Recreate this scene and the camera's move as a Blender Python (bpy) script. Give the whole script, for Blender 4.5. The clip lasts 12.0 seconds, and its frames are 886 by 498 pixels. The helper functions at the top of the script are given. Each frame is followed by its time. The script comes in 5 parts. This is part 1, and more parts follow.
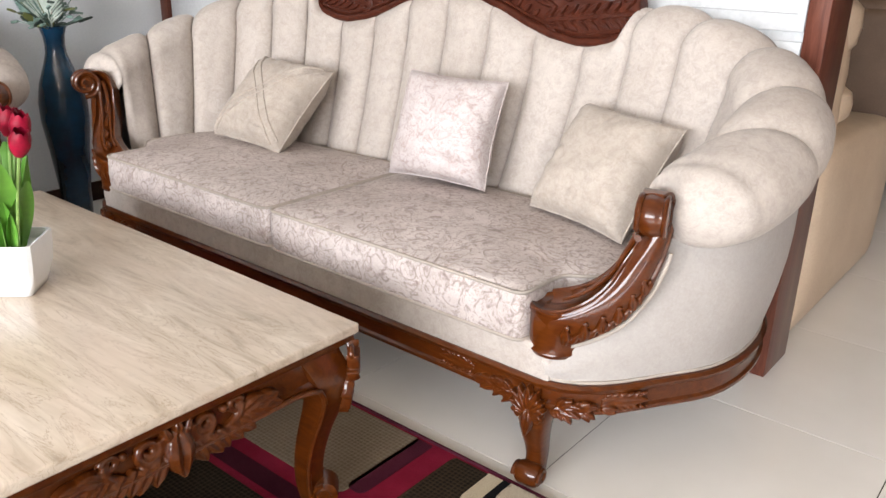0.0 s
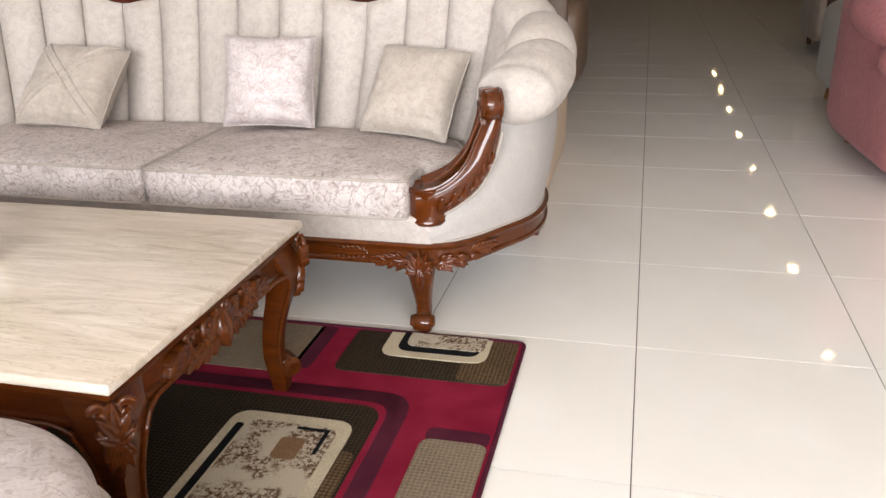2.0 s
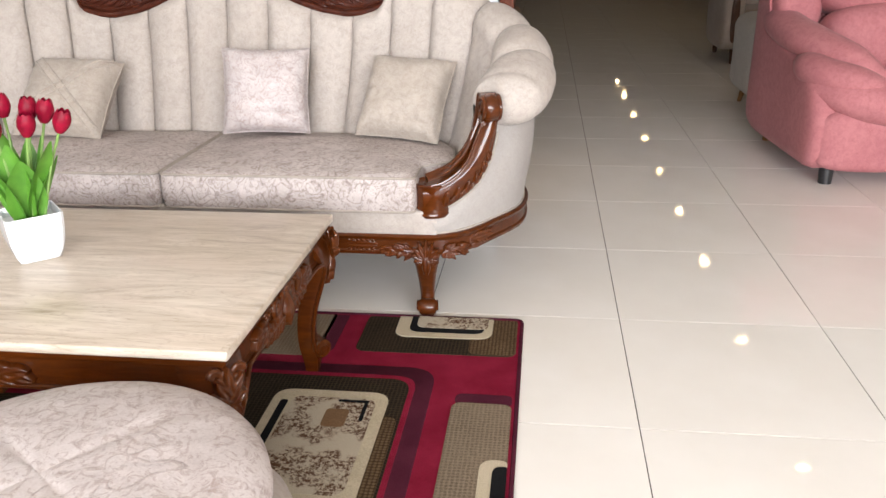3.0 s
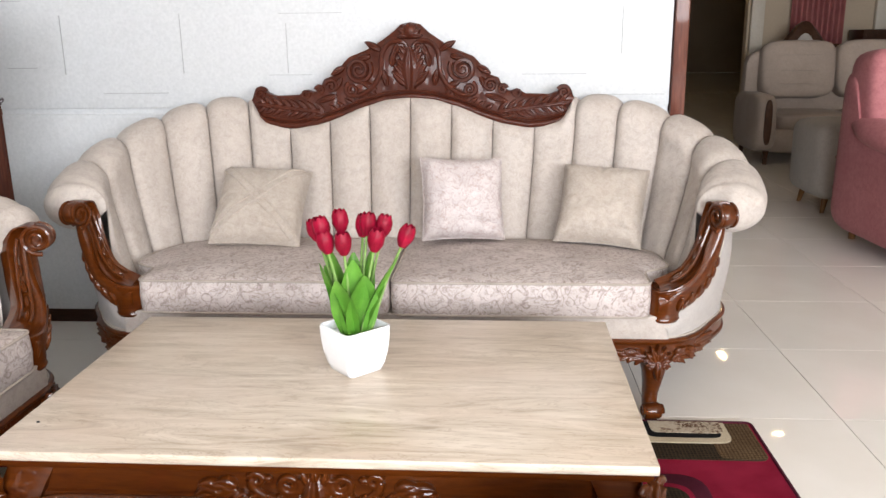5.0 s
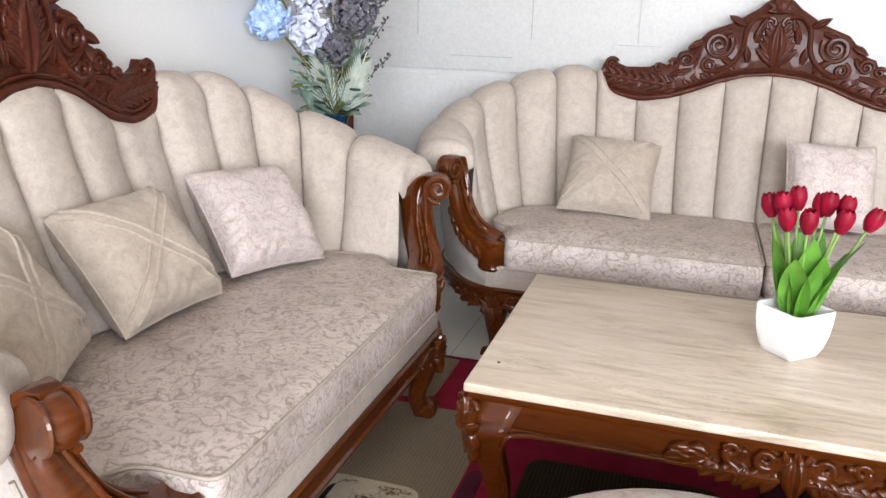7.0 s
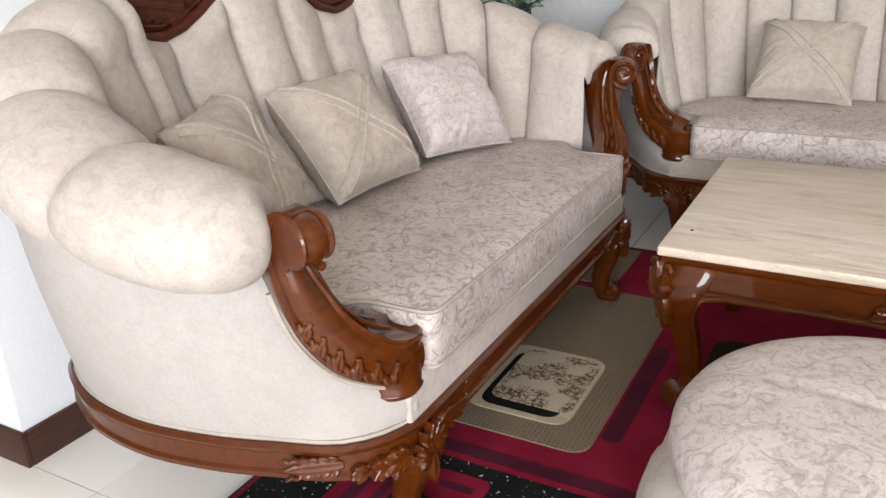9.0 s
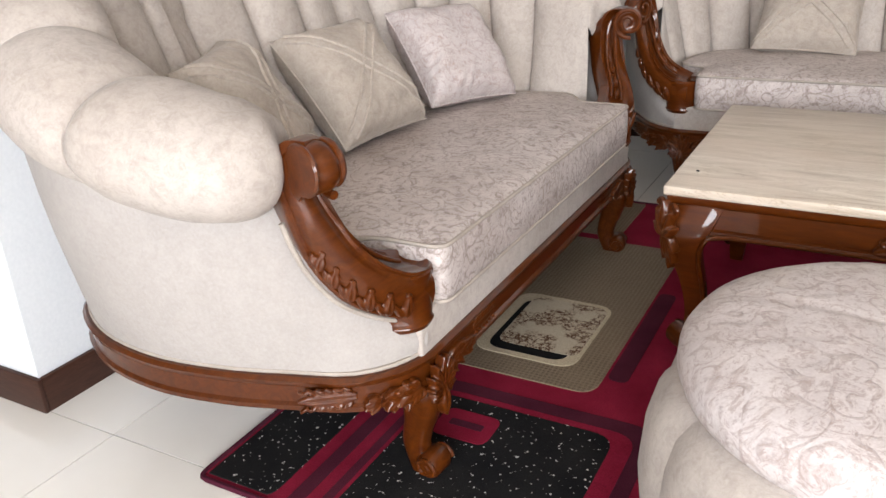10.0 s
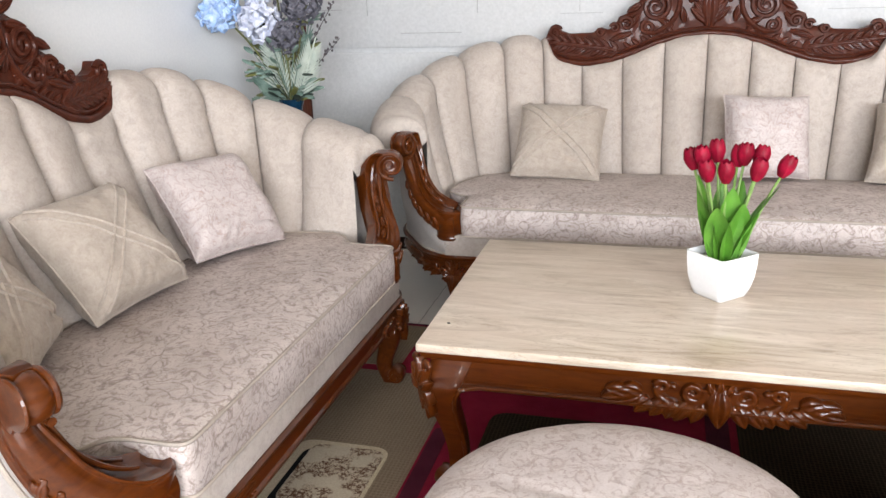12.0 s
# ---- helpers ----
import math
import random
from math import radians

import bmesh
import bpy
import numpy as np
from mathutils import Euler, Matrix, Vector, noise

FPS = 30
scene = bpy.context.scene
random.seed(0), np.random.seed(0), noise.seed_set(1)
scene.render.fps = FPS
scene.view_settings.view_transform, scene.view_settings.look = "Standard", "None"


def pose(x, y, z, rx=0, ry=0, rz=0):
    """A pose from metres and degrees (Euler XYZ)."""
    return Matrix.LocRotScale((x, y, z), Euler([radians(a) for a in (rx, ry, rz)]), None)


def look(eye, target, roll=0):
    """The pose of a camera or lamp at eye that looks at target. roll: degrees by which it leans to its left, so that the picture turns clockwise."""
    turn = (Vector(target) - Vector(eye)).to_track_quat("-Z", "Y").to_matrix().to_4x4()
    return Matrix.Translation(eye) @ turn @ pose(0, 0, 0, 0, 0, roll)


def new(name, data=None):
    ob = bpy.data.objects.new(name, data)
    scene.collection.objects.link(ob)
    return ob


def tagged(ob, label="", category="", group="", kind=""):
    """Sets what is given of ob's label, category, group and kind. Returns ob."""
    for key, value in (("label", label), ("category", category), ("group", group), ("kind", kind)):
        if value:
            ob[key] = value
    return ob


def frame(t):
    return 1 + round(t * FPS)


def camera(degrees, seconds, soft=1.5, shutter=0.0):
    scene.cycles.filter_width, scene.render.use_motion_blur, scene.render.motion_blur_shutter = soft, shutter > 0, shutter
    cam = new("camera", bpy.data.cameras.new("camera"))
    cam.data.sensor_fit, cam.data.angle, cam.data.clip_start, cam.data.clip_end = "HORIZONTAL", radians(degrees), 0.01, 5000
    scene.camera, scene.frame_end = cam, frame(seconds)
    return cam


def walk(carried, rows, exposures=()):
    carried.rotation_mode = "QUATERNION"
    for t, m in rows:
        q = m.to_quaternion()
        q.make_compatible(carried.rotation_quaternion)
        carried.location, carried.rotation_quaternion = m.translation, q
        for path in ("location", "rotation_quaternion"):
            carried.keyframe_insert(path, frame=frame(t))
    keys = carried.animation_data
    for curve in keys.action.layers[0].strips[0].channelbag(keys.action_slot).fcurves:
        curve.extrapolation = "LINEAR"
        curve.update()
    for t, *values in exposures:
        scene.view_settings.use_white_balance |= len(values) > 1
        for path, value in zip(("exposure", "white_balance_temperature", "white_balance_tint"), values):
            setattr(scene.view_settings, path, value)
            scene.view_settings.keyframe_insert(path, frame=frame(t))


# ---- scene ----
cam = camera(57.7, 12.0)
PATH = [
    (0, (0.176, -1.289, 1.106), (-1.006, 0.16, 0.397), 1.3),
    (0.5, (0.185, -1.46, 1.13), (-0.897, 0.073, 0.439), 1.0),
    (1, (0.169, -1.654, 1.14), (-0.763, -0.03, 0.436), -0.3),
    (1.5, (0.097, -1.823, 1.122), (-0.615, -0.096, 0.408), -0.8),
    (2, (-0.031, -2.012, 1.082), (-0.486, -0.212, 0.339), -1.5),
    (2.5, (-0.121, -2.154, 1.106), (-0.404, -0.325, 0.347), -1.2),
    (3, (-0.257, -2.303, 1.121), (-0.492, -0.454, 0.396), -1.0),
    (3.5, (-0.491, -2.409, 1.132), (-0.734, -0.547, 0.443), -1.0),
    (3.7, (-0.629, -2.411, 1.122), (-0.871, -0.546, 0.444), -1.4),
    (5.3, (-1.19, -2.406, 1.185), (-1.301, -0.47, 0.696), -0.5),
    (5.5, (-1.274, -2.415, 1.181), (-1.376, -0.481, 0.684), -0.5),
    (6, (-1.48, -2.436, 1.18), (-1.649, -0.518, 0.639), 0.0),
    (6.5, (-1.613, -2.484, 1.17), (-1.984, -0.6, 0.61), 1.3),
    (7, (-1.678, -2.521, 1.146), (-2.238, -0.684, 0.586), 1.9),
    (7.5, (-1.705, -2.551, 1.144), (-2.414, -0.769, 0.577), 2.0),
    (7.7, (-1.703, -2.562, 1.152), (-2.466, -0.805, 0.575), 1.7),
    (9.3, (-1.701, -2.653, 1.016), (-2.61, -1.039, 0.26), -2.3),
    (9.5, (-1.702, -2.66, 1.004), (-2.61, -1.053, 0.235), -2.4),
    (10, (-1.694, -2.683, 0.984), (-2.596, -1.078, 0.203), -2.7),
    (10.5, (-1.683, -2.68, 1.04), (-2.557, -1.049, 0.281), -2.7),
    (11, (-1.656, -2.671, 1.089), (-2.485, -1.0, 0.365), -2.6),
    (11.5, (-1.613, -2.636, 1.125), (-2.342, -0.9, 0.45), -2.4),
    (12, (-1.562, -2.607, 1.17), (-2.081, -0.778, 0.55), -1.9),
]
EXPOSURE = [(0, .48), (1.5, .44), (2.5, .38), (3.5, .32), (5.5, .35), (7, .32), (9.5, .10), (10.5, .07), (12, .26)]
walk(cam, [(t, look(eye, target, roll)) for t, eye, target, roll in PATH], EXPOSURE)

# ---- light ----
WORLD = bpy.data.worlds.new("world")
scene.world = WORLD
WORLD.use_nodes = True
_wn = WORLD.node_tree
_sky = _wn.nodes.new("ShaderNodeTexSky")
_sky.sky_type = "NISHITA"
_sky.sun_disc = False
_sky.sun_elevation = radians(40)
_sky.sun_rotation = radians(150)
_wn.nodes["Background"].inputs[1].default_value = 0.09
_wn.links.new(_sky.outputs[0], _wn.nodes["Background"].inputs[0])


def area_lamp(name, eye, target, sx, sy, watts, colour):
    d = bpy.data.lights.new(name, "AREA")
    d.shape, d.size, d.size_y, d.energy, d.color = "RECTANGLE", sx, sy, watts, colour
    ob = new(name, d)
    ob.matrix_world = look(eye, target)
    return ob


SUN = new("sun", bpy.data.lights.new("sun", "SUN"))
SUN.data.energy, SUN.data.angle, SUN.data.color = 1.0, radians(10), (1.0, 0.96, 0.9)
SUN.matrix_world = look((0, -20, 17), (0, 0, 0))
area_lamp("shopfront_daylight", (0.9, -6.2, 1.75), (0.9, 0, 1.2), 6.2, 1.7, 635, (0.925, 0.945, 1.0))


# ---- materials ----
def material(name):
    m = bpy.data.materials.new(name)
    m.use_nodes = True
    nt = m.node_tree
    return m, nt, nt.nodes["Principled BSDF"]


def node(nt, kind, **inputs):
    n = nt.nodes.new(kind)
    for k, v in inputs.items():
        n.inputs[k.replace("_", " ")].default_value = v
    return n


def ramp(nt, fac, stops):
    r = nt.nodes.new("ShaderNodeValToRGB")
    e = r.color_ramp.elements
    while len(e) < len(stops):
        e.new(0.5)
    for i, (p, c) in enumerate(stops):
        e[i].position = p
        e[i].color = (*c, 1) if len(c) == 3 else c
    nt.links.new(fac, r.inputs[0])
    return r


def grey(v):
    return (v, v, v)


def mix(nt, fac, a, b, mode="MIX"):
    n = nt.nodes.new("ShaderNodeMix")
    n.data_type, n.blend_type = "RGBA", mode
    for sock, v in ((n.inputs[0], fac), (n.inputs[6], a), (n.inputs[7], b)):
        if hasattr(v, "is_output"):
            nt.links.new(v, sock)
        elif isinstance(v, (int, float)):
            sock.default_value = v
        else:
            sock.default_value = (*v, 1)
    return n.outputs[2]


def coords(nt, scale=(1, 1, 1)):
    c = nt.nodes.new("ShaderNodeTexCoord")
    mp = nt.nodes.new("ShaderNodeMapping")
    mp.inputs["Scale"].default_value = scale
    nt.links.new(c.outputs["Object"], mp.inputs[0])
    return mp.outputs[0]


def noise_tex(nt, vec, scale, detail=3.0, rough=0.55, distort=0.0):
    n = node(nt, "ShaderNodeTexNoise", Scale=scale, Detail=detail, Roughness=rough, Distortion=distort)
    nt.links.new(vec, n.inputs["Vector"])
    return n.outputs[0]


def bump(nt, height, strength, distance, bsdf, prev=None):
    b = node(nt, "ShaderNodeBump", Strength=strength, Distance=distance)
    nt.links.new(height, b.inputs["Height"])
    if prev:
        nt.links.new(prev, b.inputs["Normal"])
    nt.links.new(b.outputs[0], bsdf.inputs["Normal"])
    return b.outputs[0]


def mottled(name, c0, c1, scale, rough=0.6, fine=60.0, strength=0.15, distance=0.002, sheen=0.0, coat=0.0, spec=0.5):
    """A plain surface with uneven colour at two scales and a fine relief."""
    m, nt, b = material(name)
    v = coords(nt)
    big = noise_tex(nt, v, scale, 4)
    small = noise_tex(nt, v, fine, 3)
    col = ramp(nt, big, [(0.3, c0), (0.7, c1)]).outputs[0]
    col = mix(nt, 0.25, col, ramp(nt, small, [(0.3, grey(0.35)), (0.7, grey(0.65))]).outputs[0], "OVERLAY")
    nt.links.new(col, b.inputs["Base Color"])
    b.inputs["Roughness"].default_value = rough
    b.inputs["Sheen Weight"].default_value = sheen
    b.inputs["Coat Weight"].default_value = coat
    b.inputs["Coat Roughness"].default_value = 0.08
    b.inputs["Specular IOR Level"].default_value = spec
    bump(nt, small, strength, distance, b)
    return m


def velvet(name, dark, light, rub, worn):
    """Crushed velvet: short pile brushed to and fro, so that it is blotched and streaked."""
    m, nt, b = material(name)
    v = coords(nt)
    big = noise_tex(nt, v, 4.0, 3, 0.5, 0.6)
    patch = noise_tex(nt, v, 38.0, 9, 0.85, 0.5)
    fine = noise_tex(nt, v, 160.0, 4, 0.7)
    base = ramp(nt, big, [(0.25, dark), (0.75, light)]).outputs[0]
    mask = ramp(nt, patch, [(0.45, grey(0.0)), (0.62, grey(worn))]).outputs[0]
    col = mix(nt, mask, base, rub)
    col = mix(nt, 0.18, col, ramp(nt, fine, [(0.3, grey(0.32)), (0.7, grey(0.68))]).outputs[0], "OVERLAY")
    nt.links.new(col, b.inputs["Base Color"])
    b.inputs["Roughness"].default_value = 0.72
    b.inputs["Sheen Weight"].default_value = 0.08
    b.inputs["Sheen Roughness"].default_value = 0.4
    b.inputs["Specular IOR Level"].default_value = 0.12
    n1 = bump(nt, patch, 0.12, 0.004, b)
    bump(nt, fine, 0.2, 0.0015, b, n1)
    return m


def damask(name, ground_a, ground_b, motif, amount=0.6, scale=7.5):
    """Woven upholstery with swirling leaf scrolls."""
    m, nt, b = material(name)
    v = coords(nt)
    warp = node(nt, "ShaderNodeTexNoise", Scale=scale * 0.55, Detail=2.0)
    nt.links.new(v, warp.inputs["Vector"])
    sub = nt.nodes.new("ShaderNodeVectorMath")
    sub.operation = "MULTIPLY_ADD"
    nt.links.new(warp.outputs["Color"], sub.inputs[0])
    sub.inputs[1].default_value = (0.55, 0.55, 0.55)
    nt.links.new(v, sub.inputs[2])
    vor = node(nt, "ShaderNodeTexVoronoi", Scale=scale)
    nt.links.new(sub.outputs[0], vor.inputs["Vector"])
    rings = nt.nodes.new("ShaderNodeMath")
    rings.operation = "SINE"
    mul = nt.nodes.new("ShaderNodeMath")
    mul.operation = "MULTIPLY"
    mul.inputs[1].default_value = 17.0
    nt.links.new(vor.outputs["Distance"], mul.inputs[0])
    nt.links.new(mul.outputs[0], rings.inputs[0])
    broken = noise_tex(nt, v, scale * 3.0, 8, 0.8, 1.6)
    line = ramp(nt, rings.outputs[0], [(0.62, grey(0.0)), (0.90, grey(1.0))]).outputs[0]
    gate = ramp(nt, broken, [(0.42, grey(0.0)), (0.53, grey(1.0))]).outputs[0]
    mask = mix(nt, 1.0, line, gate, "MULTIPLY")
    cloud = noise_tex(nt, v, 7.0, 6, 0.7, 0.8)
    fine = noise_tex(nt, v, 260.0, 2)
    blot = noise_tex(nt, v, 30.0, 8, 0.78, 2.6)
    ground = ramp(nt, cloud, [(0.34, ground_a), (0.66, ground_b)]).outputs[0]
    ground = mix(nt, ramp(nt, blot, [(0.51, grey(0.0)), (0.57, grey(0.55))]).outputs[0], ground, motif)
    dim = nt.nodes.new("ShaderNodeMath")
    dim.operation = "MULTIPLY"
    dim.inputs[1].default_value = amount
    nt.links.new(mask, dim.inputs[0])
    col = mix(nt, dim.outputs[0], ground, motif)
    col = mix(nt, 0.2, col, ramp(nt, fine, [(0.3, grey(0.3)), (0.7, grey(0.7))]).outputs[0], "OVERLAY")
    nt.links.new(col, b.inputs["Base Color"])
    b.inputs["Roughness"].default_value = 0.5
    b.inputs["Sheen Weight"].default_value = 0.0
    b.inputs["Specular IOR Level"].default_value = 0.35
    n1 = bump(nt, mask, 0.35, 0.0015, b)
    bump(nt, fine, 0.15, 0.001, b, n1)
    return m


def wood(name, dark, light, along=(1.5, 14, 14), rough=0.38, coat=0.5):
    m, nt, b = material(name)
    v = coords(nt, along)
    g = noise_tex(nt, v, 5.0, 6, 0.6, 1.2)
    fine = noise_tex(nt, v, 30.0, 4, 0.6)
    col = ramp(nt, g, [(0.3, dark), (0.7, light)]).outputs[0]
    col = mix(nt, 0.3, col, ramp(nt, fine, [(0.3, grey(0.3)), (0.7, grey(0.6))]).outputs[0], "OVERLAY")
    nt.links.new(col, b.inputs["Base Color"])
    b.inputs["Roughness"].default_value = rough
    b.inputs["Coat Weight"].default_value = coat
    b.inputs["Coat Roughness"].default_value = 0.045
    b.inputs["Specular IOR Level"].default_value = 0.1
    bump(nt, g, 0.08, 0.002, b)
    return m


def travertine(name):
    m, nt, b = material(name)
    v = coords(nt, (0.9, 6.0, 6.0))
    streak = noise_tex(nt, v, 3.2, 7, 0.62, 1.6)
    vein = noise_tex(nt, coords(nt, (1.6, 9.0, 9.0)), 2.2, 5, 0.7, 2.5)
    pits = noise_tex(nt, coords(nt, (14, 60, 60)), 2.4, 3, 0.8)
    col = ramp(nt, streak, [(0.26, (0.27, 0.205, 0.145)), (0.44, (0.50, 0.42, 0.328)), (0.68, (0.66, 0.585, 0.492))]).outputs[0]
    vm = ramp(nt, vein, [(0.480, grey(0.0)), (0.500, grey(0.62)), (0.516, grey(0.0))]).outputs[0]
    col = mix(nt, vm, col, (0.28, 0.20, 0.13))
    pm = ramp(nt, pits, [(0.70, grey(0.0)), (0.76, grey(0.4))]).outputs[0]
    col = mix(nt, pm, col, (0.2, 0.15, 0.10))
    cloud = noise_tex(nt, coords(nt, (1.3, 3.4, 3.4)), 2.0, 4, 0.55, 0.8)
    col = mix(nt, ramp(nt, cloud, [(0.42, grey(0.0)), (0.66, grey(0.5))]).outputs[0], col, (0.60, 0.49, 0.40))
    nt.links.new(col, b.inputs["Base Color"])
    b.inputs["Roughness"].default_value = 0.3
    b.inputs["Coat Weight"].default_value = 0.15
    bump(nt, streak, 0.05, 0.002, b)
    return m


def tile_mat():
    m, nt, b = material("porcelain_tile")
    v = coords(nt)
    info = nt.nodes.new("ShaderNodeObjectInfo")
    cloud = noise_tex(nt, v, 3.0, 4)
    col = ramp(nt, cloud, [(0.3, (0.79, 0.755, 0.70)), (0.7, (0.84, 0.81, 0.765))]).outputs[0]
    shade = ramp(nt, info.outputs["Random"], [(0.0, grey(0.47)), (1.0, grey(0.53))]).outputs[0]
    col = mix(nt, 0.5, col, shade, "OVERLAY")
    nt.links.new(col, b.inputs["Base Color"])
    b.inputs["Roughness"].default_value = 0.034
    b.inputs["IOR"].default_value = 1.55
    bump(nt, noise_tex(nt, v, 1.6, 2), 0.02, 0.004, b)
    return m


M_VELVET = velvet("beige_velvet", (0.395, 0.345, 0.305), (0.475, 0.425, 0.385), (0.260, 0.220, 0.190), 0.45)
# same velvet for the outer shell, plainer and darkened to offset the window light
M_SHELL = velvet("shell_velvet_dimmed", (0.345, 0.315, 0.292), (0.395, 0.364, 0.340), (0.295, 0.264, 0.240), 0.35)
M_PILLOW = velvet("pillow_velvet", (0.360, 0.310, 0.264), (0.440, 0.386, 0.336), (0.272, 0.226, 0.188), 0.6)
M_SEAT = damask("seat_damask", (0.395, 0.340, 0.314), (0.530, 0.468, 0.442), (0.190, 0.140, 0.118), 0.62, 11.0)
M_PATTERN = damask("pillow_damask", (0.43, 0.375, 0.362), (0.53, 0.478, 0.465), (0.33, 0.245, 0.222), 0.45, 11.0)
M_OTTOMAN = damask("ottoman_damask", (0.50, 0.445, 0.43), (0.61, 0.555, 0.54), (0.31, 0.235, 0.21), 0.42, 9.0)
# dark brown standing in for the shade deep between the back channels
M_CREASE_SHADE = mottled("crease_shade", (0.085, 0.066, 0.052), (0.12, 0.096, 0.078), 20, 0.9, 300, 0.3, 0.001, spec=0.1)
M_PIPING = mottled("piping_cord", (0.30, 0.26, 0.22), (0.38, 0.33, 0.285), 20, 0.8, 300, 0.3, 0.001)
M_WOOD = wood("varnished_mahogany", (0.050, 0.0098, 0.0012), (0.098, 0.0232, 0.0026), (1.5, 10, 10), 0.4, 0.68)
M_CROWN = wood("dark_carved_mahogany", (0.034, 0.0075, 0.0038), (0.078, 0.0185, 0.0088), (6, 6, 6), 0.42, 0.18)
M_STONE = travertine("travertine")
M_WALL = mottled("white_paint", (0.67, 0.69, 0.71), (0.71, 0.73, 0.745), 1.5, 0.5, 120, 0.05, 0.001)
M_PANEL = mottled("white_panel_lacquer", (0.50, 0.51, 0.515), (0.54, 0.55, 0.555), 1.2, 0.35, 90, 0.04, 0.001)
M_POST = wood("dark_post_wood", (0.075, 0.022, 0.014), (0.14, 0.048, 0.03), (14, 14, 1.2), 0.35, 0.3)
M_SKIRT = wood("dark_baseboard", (0.03, 0.013, 0.009), (0.055, 0.024, 0.016), (3, 3, 14), 0.3, 0.3)
M_TILE = tile_mat()
M_GROUT = mottled("grey_grout", (0.07, 0.058, 0.047), (0.11, 0.094, 0.076), 8, 0.95, spec=0.1)
M_LINE = mottled("panel_line_grey", (0.30, 0.31, 0.31), (0.38, 0.385, 0.385), 8, 0.7)
M_CEIL = mottled("ceiling_paint", (0.50, 0.44, 0.37), (0.56, 0.50, 0.42), 1.0, 0.7)
M_TAN = mottled("tan_wall_paint", (0.42, 0.34, 0.25), (0.47, 0.385, 0.285), 0.8, 0.7)


# ---- building blocks ----
def bm_object(name, bm, mat, smooth=True):
    me = bpy.data.meshes.new(name)
    bmesh.ops.recalc_face_normals(bm, faces=bm.faces)
    bm.to_mesh(me)
    bm.free()
    if smooth:
        me.polygons.foreach_set("use_smooth", [True] * len(me.polygons))
        me.set_sharp_from_angle(angle=radians(42))
    me.materials.append(mat)
    return new(name, me)


def part(name, bm, mat, parent, label="", fuse=0.0):
    """fuse: the grain at which overlapping lumps of carving run into one piece."""
    ob = bm_object(name, bm, mat)
    if fuse:
        md = ob.modifiers.new("fuse", "REMESH")
        md.mode, md.voxel_size, md.use_smooth_shade = "VOXEL", fuse, True
    ob.parent = parent
    if label:
        tagged(ob, label)
    return ob


def structure(name, bm, mat, label, category):
    return tagged(bm_object(name, bm, mat), label, category, kind="structure")


def thing(name, m, label, category, group=""):
    ob = new(name)
    ob.empty_display_size = 0.1
    ob.matrix_world = m
    return tagged(ob, label, category, group)


def skin(bm, rows, close_u=False, close_v=False):
    """A sheet through rows of points."""
    vs = [[bm.verts.new(p) for p in r] for r in rows]
    nr, nc = len(vs), len(vs[0])
    for i in range(nr if close_v else nr - 1):
        for j in range(nc if close_u else nc - 1):
            a, b, c, d = vs[i][j], vs[i][(j + 1) % nc], vs[(i + 1) % nr][(j + 1) % nc], vs[(i + 1) % nr][j]
            if len({a, b, c, d}) == 4:
                bm.faces.new((a, b, c, d))
    return vs


def cap(bm, ring):
    if len(ring) > 2:
        bm.faces.new(ring)


def box(bm, x0, x1, y0, y1, z0, z1, bevel=0.0, seg=2):
    r = bmesh.ops.create_cube(bm, size=1.0)
    vs = r["verts"]
    for v in vs:
        v.co = Vector((x0 + (v.co.x + 0.5) * (x1 - x0), y0 + (v.co.y + 0.5) * (y1 - y0), z0 + (v.co.z + 0.5) * (z1 - z0)))
    if bevel:
        es = list({e for v in vs for e in v.link_edges})
        bmesh.ops.bevel(bm, geom=es, offset=bevel, segments=seg, profile=0.5, affect="EDGES")
    return bm


def spline(pts, n):
    """n + 1 points, evenly spaced along a smooth curve through pts."""
    p = [Vector(q) for q in pts]
    p = [2 * p[0] - p[1]] + p + [2 * p[-1] - p[-2]]
    fine = []
    for i in range(1, len(p) - 2):
        for k in range(16):
            t = k / 16
            a, b, c, d = p[i - 1], p[i], p[i + 1], p[i + 2]
            fine.append(0.5 * ((2 * b) + (c - a) * t + (2 * a - 5 * b + 4 * c - d) * t * t + (3 * b - a - 3 * c + d) * t ** 3))
    fine.append(p[-2])
    d = [0.0]
    for a, b in zip(fine, fine[1:]):
        d.append(d[-1] + (b - a).length)
    out, j = [], 0
    for k in range(n + 1):
        s = d[-1] * k / n
        while j < len(d) - 2 and d[j + 1] < s:
            j += 1
        f = (s - d[j]) / max(d[j + 1] - d[j], 1e-9)
        out.append(fine[j].lerp(fine[j + 1], min(max(f, 0), 1)))
    return out


def tube(bm, pts, radii, sides=8, closed=False, flat=1.0, up=(0, 0, 1)):
    """A round bar along pts; radii: one number or one for each point."""
    n = len(pts)
    if not hasattr(radii, "__len__"):
        radii = [radii] * n
    rows, prev = [], Vector(up)
    for i, p in enumerate(pts):
        a = pts[(i - 1) % n] if closed or i > 0 else p
        b = pts[(i + 1) % n] if closed or i < n - 1 else p
        t = (b - a).normalized()
        side = t.cross(prev)
        if side.length < 1e-4:
            side = t.cross(Vector((1, 0.3, 0.2)))
        side.normalize()
        upv = side.cross(t).normalized()
        prev = upv
        rows.append([p + (side * math.cos(q) + upv * math.sin(q) * flat) * radii[i] for q in (2 * math.pi * k / sides for k in range(sides))])
    vs = skin(bm, rows, close_u=True, close_v=closed)
    if not closed:
        cap(bm, vs[0]), cap(bm, vs[-1])
    return vs


